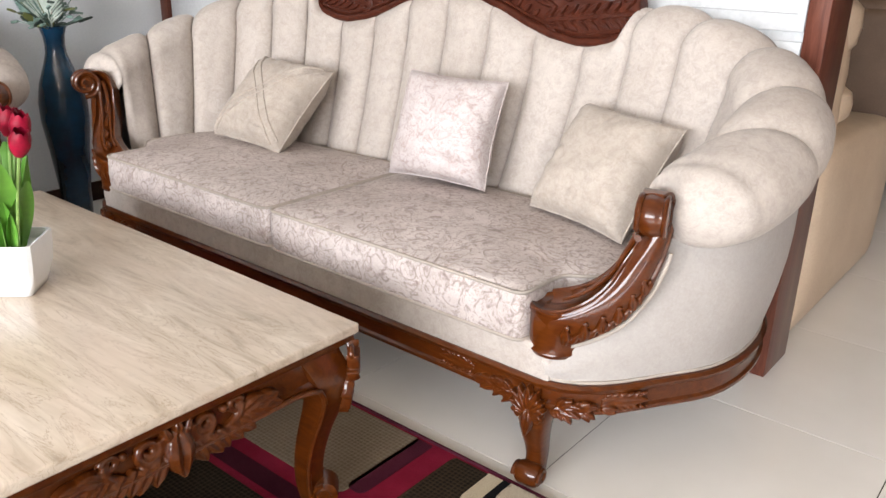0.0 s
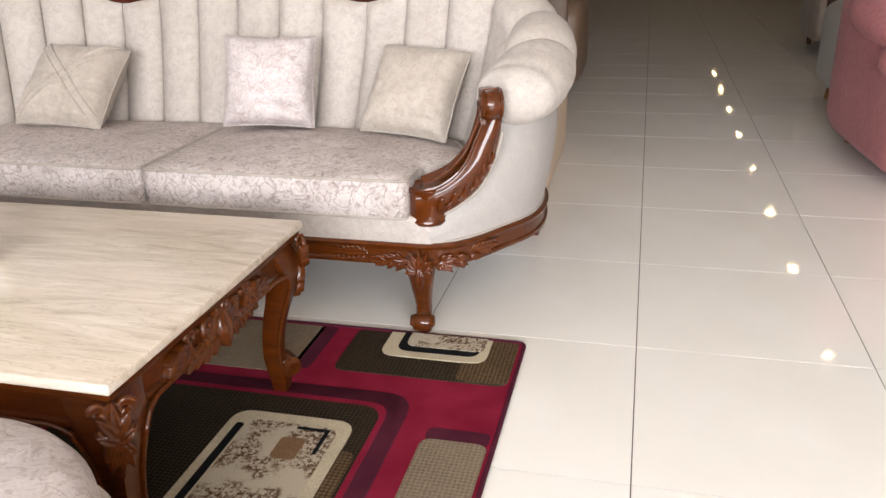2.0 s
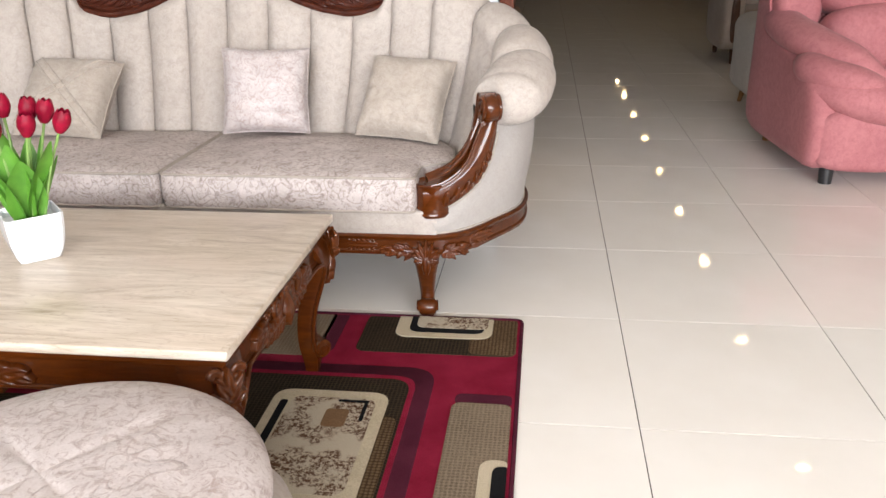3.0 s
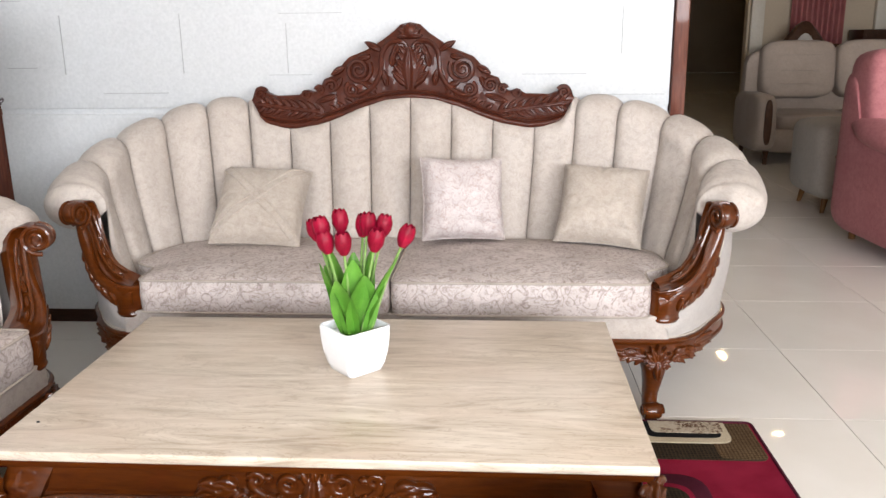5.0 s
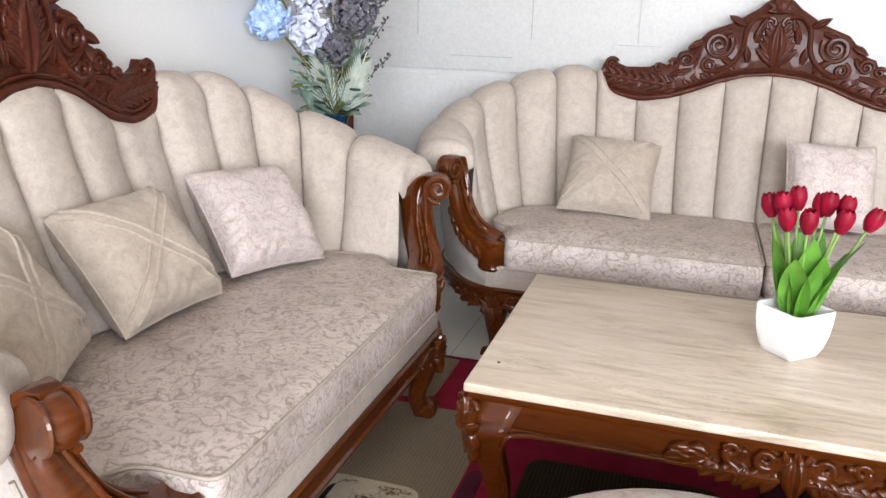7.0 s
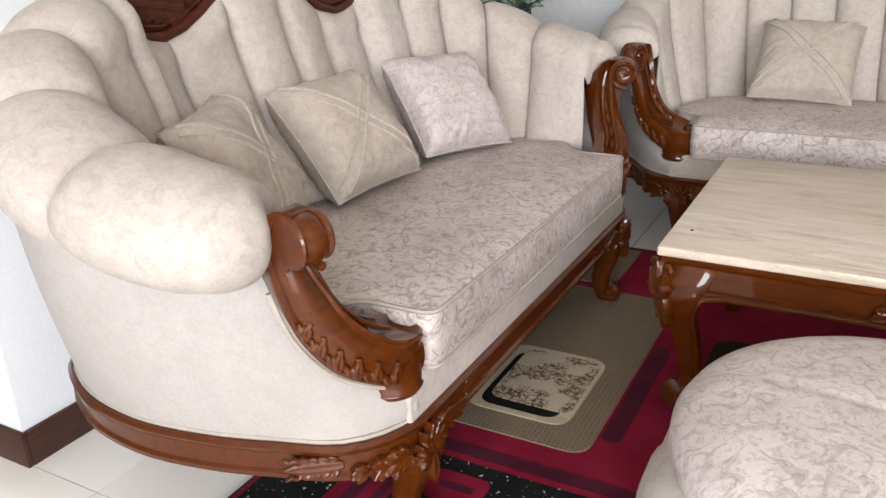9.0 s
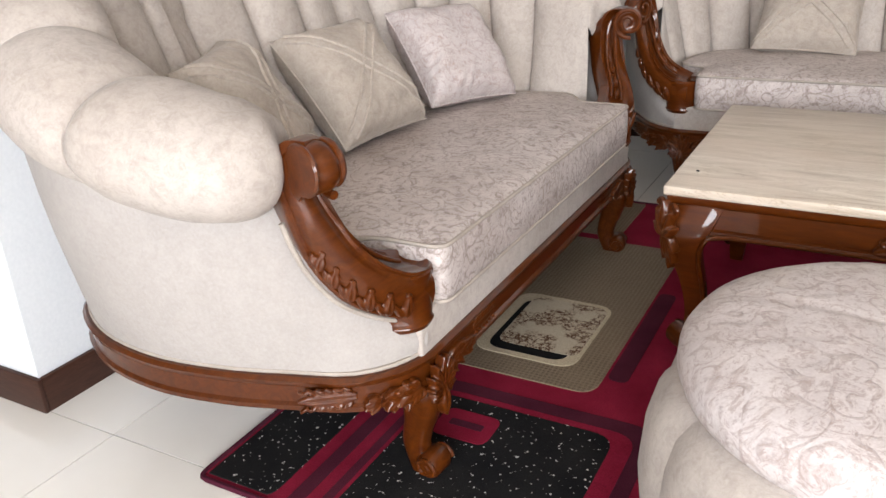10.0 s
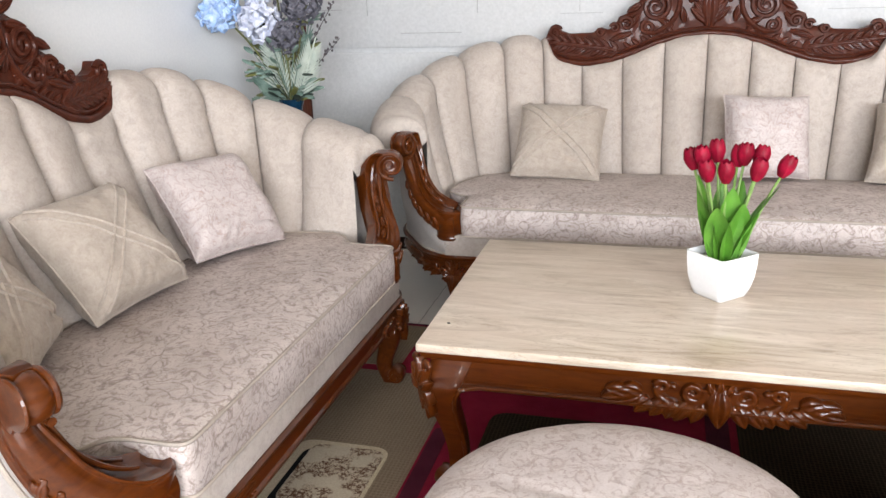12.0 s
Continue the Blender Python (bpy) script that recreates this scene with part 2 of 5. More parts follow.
def lathe(bm, profile, sides=24, centre=(0, 0)):
    rows = [[Vector((centre[0] + r * math.cos(a), centre[1] + r * math.sin(a), z)) for a in (2 * math.pi * k / sides for k in range(sides))] for r, z in profile]
    vs = skin(bm, rows, close_u=True)
    cap(bm, vs[0]), cap(bm, vs[-1])
    return vs


def ball(bm, c, rx, ry, rz, u=12, v=8):
    bmesh.ops.create_uvsphere(bm, u_segments=u, v_segments=v, radius=1.0, matrix=Matrix.Translation(c) @ Matrix.Diagonal((rx, ry, rz, 1)))


def smooth01(t):
    t = min(max(t, 0.0), 1.0)
    return t * t * (3 - 2 * t)


# ---- the room ----
WX, WY = -3.21, 0.81      # faces of the side wall and of the panelled screen
CEIL = 3.0
FAR = 26.0
b = bmesh.new()
box(b, -9.0, 9.0, -6.6, FAR, -0.12, -0.0025)
structure("floor", b, M_GROUT, "glossy ivory porcelain tile floor with thin dark joints", "floor")
b = bmesh.new()
box(b, -9.2, 9.2, -6.6, FAR + 0.2, CEIL, CEIL + 0.15)
structure("ceiling", b, M_CEIL, "plain painted showroom ceiling with recessed downlights", "ceiling")
b = bmesh.new()
box(b, WX - 0.75, WX, -1.80, WY + 0.25, 0.0, CEIL)
structure("wall_west", b, M_WALL, "plain white painted wall with an end corner", "wall")
b = bmesh.new()
box(b, WX - 0.762, WX + 0.012, -1.812, -1.80, 0.0, 0.085, 0.003)
box(b, WX, WX + 0.012, -1.80, WY - 0.004, 0.0, 0.085, 0.003)
structure("baseboard_west", b, M_SKIRT, "dark brown glossy wooden baseboard", "baseboard")
b = bmesh.new()
box(b, WX + 0.02, -0.43, WY + 0.02, WY + 0.12, 0.0, CEIL)
structure("wall_screen", b, M_PANEL, "white panelled partition wall between dark wooden posts", "wall")
b = bmesh.new()
box(b, -0.425, -0.372, WY - 0.01, WY + 0.175, 0.0, CEIL, 0.004)
structure("post_1", b, M_POST, "dark reddish brown wooden end post of the partition", "post")
b = bmesh.new()
box(b, WX + 0.013, WX + 0.07, WY - 0.01, WY + 0.13, 0.0, CEIL, 0.004)
structure("post_2", b, M_POST, "dark reddish brown wooden post in the corner", "post")
b = bmesh.new()
box(b, WX + 0.071, -0.426, WY + 0.004, WY + 0.018, 0.0, 0.06, 0.003)
structure("baseboard_screen", b, M_SKIRT, "dark brown wooden baseboard under the white partition", "baseboard")
b = bmesh.new()
box(b, -9.2, -9.0, -6.6, FAR, 0.0, CEIL)
structure("wall_far_west", b, M_WALL, "plain painted showroom side wall", "wall")
b = bmesh.new()
box(b, 9.0, 9.2, -6.6, FAR, 0.0, CEIL)
structure("wall_east", b, M_TAN, "plain tan showroom side wall", "wall")
b = bmesh.new()
box(b, -9.2, 9.2, FAR, FAR + 0.2, 0.0, CEIL)
structure("wall_north", b, M_TAN, "tan painted back wall of the showroom", "wall")
b = bmesh.new()
box(b, -9.2, -2.3, -6.6, -6.4, 0.0, CEIL)
box(b, 5.2, 9.2, -6.6, -6.4, 0.0, CEIL)
structure("wall_south", b, M_WALL, "white wall beside the shop window opening", "wall")


# ---- sofas ----
def sofa(XB, F, channels, m, label, group, crown_scale, seats):
    """A roll-back sofa with channelled back, origin at its front middle on the floor; XB: half its width at the base; F: half its front."""
    X = F + .245
    S = thing("sofa", m, label, "sofa", group)
    base = [(0, .79), (XB - .42, .79), (XB - .27, .782), (XB - .12, .735), (XB - .03, .60), (XB, .44), (XB - .018, .29), (min(X - .062, XB - .056), .165), (X - .122, .072), (X - .183, .018), (X - .245, -.002)]
    e = .022 if seats == 2 else 0.006
    roll = [(0, .752), (X - .46, .752), (X - .29, .72), (X - .13 + e, .64 + e), (X - .03 + e, .50 + e), (X - .004 + e, .36), (X - .016 + e, .24), (X - .030 + e * .5, .156)]
    i0 = 0.0 if seats == 2 else .045
    inner = [(0, .54 - i0), (X - .52, .54 - i0), (X - .36, .512 - i0), (X - .245, .43 - i0 * .5), (X - .19, .32), (X - .17, .21), (X - .140, .156)]
    NB = 44
    Bh = spline([(x, y, 0) for x, y in base], NB)
    Rh = spline([(x, y, 0) for x, y in roll], 240)
    Ih = spline([(x, y, 0) for x, y in inner], 240)

    def warp(t, amount):
        """Spreads (or crowds) the channels towards the arm."""
        n = 40
        w = [1 + amount * smooth01((k / n - .42) / .55) for k in range(n)]
        if amount < -.4:
            w = [1 - .55 * smooth01((k / n - .34) / .2) + .80 * smooth01((k / n - .80) / .07) for k in range(n)]
        k = min(abs(t), 1.0) * n
        i = min(int(k), n - 1)
        return math.copysign((sum(w[:i]) + w[i] * (k - i)) / sum(w), t)

    def at(h, t):
        t = warp(t, (.22 if seats == 2 else .12) if h is Rh else (-.30 if seats == 2 else -.5))
        k = min(abs(t), 1.0) * 240
        i = min(int(k), 239)
        p = h[i].lerp(h[i + 1], k - i)
        return Vector((math.copysign(p.x, t) if t else 0.0, p.y, 0))

    def rollshape(t):
        """Height of the roll's middle, its radius, and how far it is flattened."""
        a = smooth01((abs(t) - (.48 if seats == 2 else .42)) / .54)
        zc, r = .875 - .196 * a, .086 - .001 * a
        x = abs(at(Rh, t).x - (0.0 if seats == 2 else -.05)) / crown_scale
        low = crest_bottom(min(x, .61)) + .005
        q = smooth01((x - .585) / .07)
        top = low + (zc + r - low) * q
        end = smooth01((abs(t) - .86) / .16)
        top -= .030 * end
        r = (r - .022 * (1 - q)) * (1 - .09 * end)
        return top - r, r, 1 + .37 * a, q

    def section(t, f, bulge=1.0):
        """Profile from the seat, over the roll, to under it."""
        R, I = at(Rh, t), at(Ih, t)
        zc, r, hs, under = rollshape(t)
        out = (R - I).normalized()
        up = Vector((0, 0, 1))
        if abs(t) > 1 - 1 / channels:
            f = .5
        puff = .036 * (1 - abs(2 * f - 1) ** 3.2) * bulge - .017
        if f < .001 or f > .999:
            puff = -.046
        puff -= .016 * smooth01((abs(t) - .975) / .025)
        pts = []
        a0 = math.radians(190)
        first = R + out * (math.cos(a0) * r * hs) + up * (zc + math.sin(a0) * r)
        start = I + up * .36
        for k in range(9):
            q = k / 9
            p = start.lerp(first, q)
            p += (out * .5 - up * .1) * (.018 * math.sin(math.pi * q))
            nrm = (-out * .93 + up * .3)
            pts.append(p + nrm * puff * smooth01(q * 4 + .3))
        for k in range(23):
            ang = a0 - math.radians(300) * k / 22
            fade = (1 - .6 * smooth01((k - 10) / 6)) * (1 - (1 - under) * smooth01((k - 1) / 5))
            bulge_ = puff * fade * (.75 if puff > 0 else 1) + .003 * (1 - under)
            pts.append(R + out * (math.cos(ang) * (r * hs + bulge_)) + up * (zc + math.sin(ang) * (r + bulge_)))
        return pts

    for c in range(channels):
        t0, t1 = -1 + 2 * c / channels, -1 + 2 * (c + 1) / channels
        b = bmesh.new()
        n = 14
        rows = []
        for i in range(n + 1):
            f = i / n
            f = .5 - .5 * math.cos(math.pi * f)
            rows.append(section(t0 + (t1 - t0) * f, f))
        vs = skin(b, rows)
        for end, sgn in ((0, -1), (channels - 1, 1)):
            if c == end:
                ring = vs[0] if sgn < 0 else vs[-1]
                roll_ring = ring[9:]
                t = sgn * 1.0
                zc, r, hs, under = rollshape(t)
                cen = at(Rh, t) + Vector((0, 0, zc))
                fw = (at(Rh, t) - at(Rh, t * .97)).normalized()
                prev = roll_ring
                for q in (.985, .94, .86, .74, .58, .4, .2):
                    lay = [b.verts.new(cen + (v.co - cen) * q + fw * math.sqrt(1 - q * q) * (.020 + .048 * smooth01((sgn * (v.co.x - cen.x) * q + .075) / .09))) for v in roll_ring]
                    for j in range(len(lay)):
                        i = (j + 1) % len(lay)
                        b.faces.new((prev[j], prev[i], lay[i], lay[j]))
                    prev = lay
                tip = b.verts.new(cen + fw * (.020 + .048 * smooth01(.83)))
                for j in range(len(prev)):
                    b.faces.new((prev[j], prev[(j + 1) % len(prev)], tip))
        part("back_channel", b, M_VELVET, S)
        # thin dark tube laid in the groove, painting its shade
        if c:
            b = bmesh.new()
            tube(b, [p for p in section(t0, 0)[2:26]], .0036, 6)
            part("seam", b, M_CREASE_SHADE, S)

    # outer shell, from the rail up to the roll, then down along the arm's carving to the front
    front = spline([(X - .058, .13, .64), (X - .105, .138, .63), (X - .118, .135, .56), (X - .135, .115, .47), (X - .175, .075, .40), (X - .215, .03, .36), (X - .25, -.004, .325)], 12)
    rows = []
    for sgn in (-1, 1):
        half = []
        for i in range(NB + 1):
            t = i / NB
            p = Bh[i]
            lo = Vector((p.x * sgn, p.y, .278))
            if t < .84:
                tr = t / .84
                R, I = at(Rh, tr * sgn), at(Ih, tr * sgn)
                zc, r, hs, under = rollshape(tr)
                out = (R - I).normalized()
                k = smooth01((t - .52) / .32)
                top = R + out * ((.80 - (.60 if seats == 2 else .95) * k) * r * hs) + Vector((0, .02 * k, zc - r * (.5 + .3 * k)))
            else:
                k = (t - .84) / .16 * 12
                j = min(int(k), 11)
                q = front[j].lerp(front[j + 1], k - j)
                top = Vector((q.x * sgn, q.y, q.z))
            n = 7
            col = []
            for k in range(n + 1):
                q = k / n
                w = lo.lerp(top, q)
                g = Vector((p.x * sgn, p.y - .35, 0)).normalized()
                col.append(w + g * (.022 if seats == 2 else .014) * math.sin(math.pi * q))
            half.append(col)
        for _ in range(8):
            half = [[c if k == 0 or not 30 < i < 43 else c * .5 + (half[i - 1][k] + half[i + 1][k]) * .25 for k, c in enumerate(col)] for i, col in enumerate(half)]
        rows.append(half)
    b = bmesh.new()
    allrows = list(reversed(rows[0])) + rows[1][1:]
    skin(b, allrows)
    part("outer_shell", b, M_SHELL, S)
    b = bmesh.new()
    tube(b, [r[0] + Vector((0, 0, .002)) for r in allrows], .0045, 6)
    part("welt", b, M_PIPING, S)
    b = bmesh.new()
    box(b, -(X - .222), X - .222, -.007, .60, .272, .352, .006, 3)
    part("front_band", b, M_VELVET, S)
    # wooden rail round the base
    loop = [Vector((-p.x, p.y, 0)) for p in reversed(Bh)] + [p.copy() for p in Bh[1:]]
    nf = 24
    x0 = X - .245
    loop += [Vector((x0 - 2 * x0 * k / nf, -.002, 0)) for k in range(1, nf)]
    prof = [(-.03, .210), (.004, .210), (.013, .213), (.014, .222), (.008, .227), (.008, .258), (.014, .263), (.016, .271), (.010, .2775), (-.03, .2775)]
    rws = []
    nl = len(loop)
    for i, p in enumerate(loop):
        d = (loop[(i + 1) % nl] - loop[i - 1]).normalized()
        o = Vector((d.y, -d.x, 0)) * -1
        rws.append([p + o * n_ + Vector((0, 0, z)) for n_, z in prof])
    b = bmesh.new()
    skin(b, rws, close_u=True, close_v=True)
    part("base_rail", b, M_WOOD, S, "varnished mahogany base rail")
    # seat cushions
    w = X - .284
    back_w = X - .19
    outline = [(-w, -.022), (-w, .10), (-w - .012, .13), (-w - .05, .15), (-back_w, .19), (-back_w + .01, .33), (-back_w + .07, .45), (-back_w + .2, .53),
               (0, .55)]
    if seats == 2:
        for sg in (-1, 1):
            ring = [(-w * -sg, -.022)] + [(x * -sg, y) for x, y in outline[1:-1]] + [(sg * .004, .55), (sg * .004, -.022)]
            cushion(S, ring, .345, .460, M_SEAT)
    else:
        ring = outline[:-1] + [(-x, y) for x, y in reversed(outline[:-1])]
        cushion(S, ring, .345, .460, M_SEAT)
    for sg in (-1, 1):
        arm_carving(S, X, sg)
        sofa_leg(S, X, sg, Bh)
        b = bmesh.new()
        lathe(b, [(.028, 0), (.03, .02), (.024, .1), (.03, .22)], 12, (sg * (X - .36), .62))
        part("leg", b, M_WOOD, S)
    crown(S, crown_scale, 0.0 if seats == 2 else -.05)
    return S


def rounded_ring(ring, r, n=5):
    """The polygon with its corners rounded, finely divided."""
    out = []
    k = len(ring)
    for i in range(k):
        p = Vector(ring[i])
        a, c = Vector(ring[i - 1]), Vector(ring[(i + 1) % k])
        ra = min(r, (a - p).length * .45)
        rc = min(r, (c - p).length * .45)
        s, e = p + (a - p).normalized() * ra, p + (c - p).normalized() * rc
        for j in range(n + 1):
            t = j / n
            out.append(s * (1 - t) ** 2 + p * 2 * t * (1 - t) + e * t * t)
    fine = []
    for a, c in zip(out, out[1:] + out[:1]):
        m = max(1, int((c - a).length / .03))
        fine += [a.lerp(c, q / m) for q in range(m)]
    return fine


def cushion(parent, ring, z0, z1, mat, name="seat_cushion", crownup=.022, rad=.03):
    r = rounded_ring(ring, rad)
    cx = sum(p.x for p in r) / len(r)
    cy = sum(p.y for p in r) / len(r)
    cen = Vector((cx, cy))
    rows = []
    for s, z in ((.2, z0), (.9, z0), (.985, z0 + .004), (1.0, z0 + .016), (1.006, (z0 + z1) / 2), (1.0, z1 - .014), (.988, z1 - .003)):
        rows.append([Vector((*(cen + (p - cen) * s), z)) for p in r])
    for s in (.95, .88, .78, .65, .5, .33, .16, .03):
        zz = z1 + crownup * (1 - s ** 2.5)
        rows.append([Vector((*(cen + (p - cen) * s), zz + .003 * noise.noise(Vector((p.x * s * 7, p.y * s * 7, z1 * 9))))) for p in r])
    b = bmesh.new()
    vs = skin(b, rows, close_u=True)
    cap(b, vs[0]), cap(b, vs[-1])
    ob = part(name, b, mat, parent)
    for s, z in ((.996, z1 - .004), (.994, z0 + .006)):
        b = bmesh.new()
        tube(b, [Vector((*(cen + (p - cen) * s), z)) for p in r], .0042, 6, closed=True)
        part("piping", b, M_PIPING, ob)
    return ob


def arm_carving(S, X, sg):
    """The wood that faces the arm: a broad band out of the seat's corner that sweeps up and rolls forward into a volute."""
    def mir(q):
        return Vector((q.x * sg, q.y, q.z))
    n = 40
    rim = spline([(X - .044, .058, .702), (X - .046, .102, .688), (X - .050, .120, .640), (X - .052, .112, .585), (X - .062, .101, .528), (X - .079, .087, .475), (X - .112, .060, .419), (X - .164, .032, .377), (X - .218, .010, .352), (X - .262, .000, .345)], n)
    lip = spline([(X - .092, .060, .690), (X - .091, .080, .674), (X - .090, .087, .640), (X - .100, .075, .596), (X - .118, .058, .551), (X - .134, .036, .509), (X - .161, .014, .474), (X - .200, -.003, .448), (X - .235, -.008, .437), (X - .262, -.008, .432)], n)
    ins = spline([(X - .100, .056, .700), (X - .106, .100, .688), (X - .112, .124, .645), (X - .120, .122, .598), (X - .131, .114, .559), (X - .150, .098, .523), (X - .178, .078, .490), (X - .208, .070, .470), (X - .240, .064, .456), (X - .262, .060, .448)], n)

    def frame_at(i):
        a, c = max(i - 1, 0), min(i + 1, n)
        d = (rim[c] + lip[c] - rim[a] - lip[a]).normalized()
        w = (lip[i] - rim[i]).normalized()
        o = d.cross(w).normalized()
        return d, w, o if o.y < 0 else -o

    def face(i, u):
        """The band's surface from its outer rim (0) to its lip (1)."""
        t = i / n
        o = frame_at(i)[2]
        h = (.026 - .014 * smooth01((t - .3) / .5)) * math.sin(math.pi * min(max((u - .06) / .88, 0), 1)) ** .7
        h += .007 * math.exp(-((u - .05) / .05) ** 2) - .004 * math.exp(-((u - .16) / .04) ** 2)
        h += .007 * math.exp(-((u - .97) / .05) ** 2) - .004 * math.exp(-((u - .86) / .05) ** 2)
        return rim[i].lerp(lip[i], u) + o * h

    rows = []
    for i in range(n + 1):
        t = i / n
        o = frame_at(i)[2]
        ring = [face(i, k / 26) for k in range(27)]
        q = (ins[i] - lip[i])
        side = Vector((-.75, -.35, .55 * t)).normalized()
        for k in range(1, 13):
            v = k / 12
            h = -.014 * math.sin(math.pi * v) + .010 * math.exp(-((v - .38) / .09) ** 2) * (1 - .6 * t) + .006 * math.exp(-((v - .95) / .08) ** 2)
            ring.append(lip[i] + q * v + side * h + o * .007 * (1 - v))
        q = smooth01((i - 6) / 6)
        for p, back in ((ins[i], Vector((.014, .028, -.004))), (rim[i].lerp(ins[i], .5), Vector((0, .05, -.006))), (rim[i], Vector((-.022, .03, .002)))):
            ring.append(p + back * q - o * ((.012 if p is not ins[i] else .006) * (1 - q)))
        # the top closes in on the volute
        hub = Vector((X - .072, .056, .652))
        g = .70 + .30 * smooth01((i + .5) / 7)
        rows.append([mir(hub + (p - hub) * g) for p in ring])
    b = bmesh.new()
    vs = skin(b, rows, close_u=True)
    cap(b, vs[0]), cap(b, vs[-1])
    ob = part("arm_carving", b, M_WOOD, S, "varnished mahogany scroll arm facing")
    # volute: rolls from behind over the top and forward, its spiral facing the seat
    ax = Vector((-.95, -.31, 0))
    bk = Vector((-.31, .95, 0))
    c = Vector((X - .068, .056, .652))
    b = bmesh.new()
    rows = []
    for f, w in ((.25, -.034), (.80, -.034), (1.02, -.032), (1.08, -.028), (1.04, -.024), (.93, -.022), (.93, -.019), (1.0, -.011), (1.04, .000), (1.02, .010), (.95, .018), (.85, .023), (.70, .025), (.55, .021), (.3, .021), (.02, .023)):
        row = []
        for k in range(36):
            th = radians(-75 + 360 * k / 36)
            r = .047 - .011 * k / 36
            row.append(mir(c + ax * w * .88 + (bk * math.cos(th) + Vector((0, 0, 1)) * math.sin(th)) * (r * f * .93)))
        rows.append(row)
    vs = skin(b, rows, close_u=True)
    cap(b, vs[0]), cap(b, vs[-1])
    m_ax, m_bk = mir(ax), mir(bk)
    pts, rad = [], []
    for k in range(41):
        t = k / 40
        th = radians(-100 + 720 * t)
        r = .041 * (1 - t) ** .8 + .003
        pts.append(mir(c + ax * (.021 + .006 * t) + (bk * math.cos(th) + Vector((0, 0, 1)) * math.sin(th)) * r))
        rad.append(.0075 - .003 * t)
    tube(b, pts, rad, 8, up=tuple(m_ax))
    part("volute", b, M_WOOD, ob)
    # strands that run from the spiral down the inner side
    for v0, v1, r in ((.10, .45, .0075), (.50, .85, .0065)):
        b = bmesh.new()
        line, rad = [], []
        for i in range(7, n - 4):
            t = i / n
            v = v0 + (v1 - v0) * smooth01(t * 1.3)
            line.append(mir(lip[i].lerp(ins[i], v) + Vector((-.6, -.5, .2)) * .004))
            rad.append(r * (1 - .55 * t))
        tube(b, line, rad, 8)
        part("strand", b, M_WOOD, ob)
    b = bmesh.new()
    for k in range(6):
        i = 35 - 3 * k
        d, w, o = frame_at(i)
        base = face(i, .10) + o * .004
        go = (w * .85 - d * (.35 + .10 * k)).normalized()
        L = .050 - .004 * k
        leaf(b, mir(base), mir((go + o * .12).normalized()), mir(o), L, .0115, .0075, .5, 8)
        leaf(b, mir(base - d * .012), mir((go * .8 - d * .5).normalized()), mir(o), L * .7, .007, .0065, .5, 6)
        tip = base + go * L * .9 + o * .009
        spiral(b, mir(tip), .0065, .002, 1.0, .003, mir(-d), mir(w), 10)
    part("leaf_carving", b, M_WOOD, ob, fuse=.002)
    # the drum in which the band ends, with a scroll and leaves on its top
    b = bmesh.new()
    c = mir(Vector((X - .240, .040, 0)))
    lathe(b, [(.034, .326), (.050, .329), (.055, .338), (.052, .346), (.054, .360), (.054, .416), (.057, .421), (.057, .430), (.052, .434), (.045, .427), (.01, .424)], 32, (c.x, c.y))
    part("scroll_end", b, M_WOOD, ob)
    b = bmesh.new()
    spiral(b, c + Vector((0, 0, .424)), .036, .006, 1.6, .0075, Vector((0, -1, 0)), Vector((sg, 0, 0)), 28)
    for k in range(4):
        i = 34 - 5 * k
        q = lip[i].lerp(ins[i], .6)
        leaf(b, mir(q), mir((ins[i - 4] - ins[i]).normalized()), mir(Vector((-.6, -.45, .65)).normalized()), .034, .008, .005, .3)
    part("flat_scroll", b, M_WOOD, ob)
    b = bmesh.new()
    tube(b, [mir(p + Vector((.006, .006, -.002))) for p in rim[13:]], .0045, 8)
    part("arm_welt", b, M_PIPING, S, "pale velvet welt along the arm facing")


def leaf(bm, base, d, n, L, W, H, curl=.3, nu=6):
    """A carved leaf: a ridged, tapering tongue that lies on a surface of normal n and curls up at its tip."""
    s = d.cross(n).normalized()
    n = s.cross(d).normalized()
    rows = []
    for i in range(nu + 1):
        t = i / nu
        w = W * (math.sin(math.pi * (.14 + .84 * t)) ** .75)
        c = base + d * (L * t) + n * (H * (.35 + .65 * math.sin(math.pi * min(1, t * .9 + .1))) + curl * H * t * t * t)
        row = []
        for v in (-1, -.72, -.36, 0, .36, .72, 1):
            z = {-1: -1.0, -.72: -.12, -.36: .18, 0: -.22, .36: .18, .72: -.12, 1: -1.0}[v]
            row.append(c + s * (w * v) + n * (H * z))
        row += [c + s * w * .8 - n * (H * 1.6), c - s * w * .8 - n * (H * 1.6)]
        rows.append(row)
    vs = skin(bm, rows, close_u=True)
    cap(bm, vs[0]), cap(bm, vs[-1])


def acanthus(bm, base, d, n, L, W, H, lobes=4, spread=.85):
    s = d.cross(n).normalized()
    leaf(bm, base, d, n, L, W * .5, H * 1.25)
    for k in range(lobes):
        t = .08 + .68 * k / max(1, lobes - 1)
        f = 1 - .55 * t
        for sg in (-1, 1):
            a = spread - .25 * t
            leaf(bm, base + d * (L * t) + s * sg * W * .12, (d * math.cos(a) + s * sg * math.sin(a)).normalized(), n, W * f * 1.15, W * .24 * f, H * f, .5, 5)


def lathe_y(bm, c, prof, sides=20):
    rows = [[c + Vector((r * math.cos(a), y, r * math.sin(a))) for a in (2 * math.pi * k / sides for k in range(sides))] for r, y in prof]
    vs = skin(bm, rows, close_u=True)
    cap(bm, vs[0]), cap(bm, vs[-1])


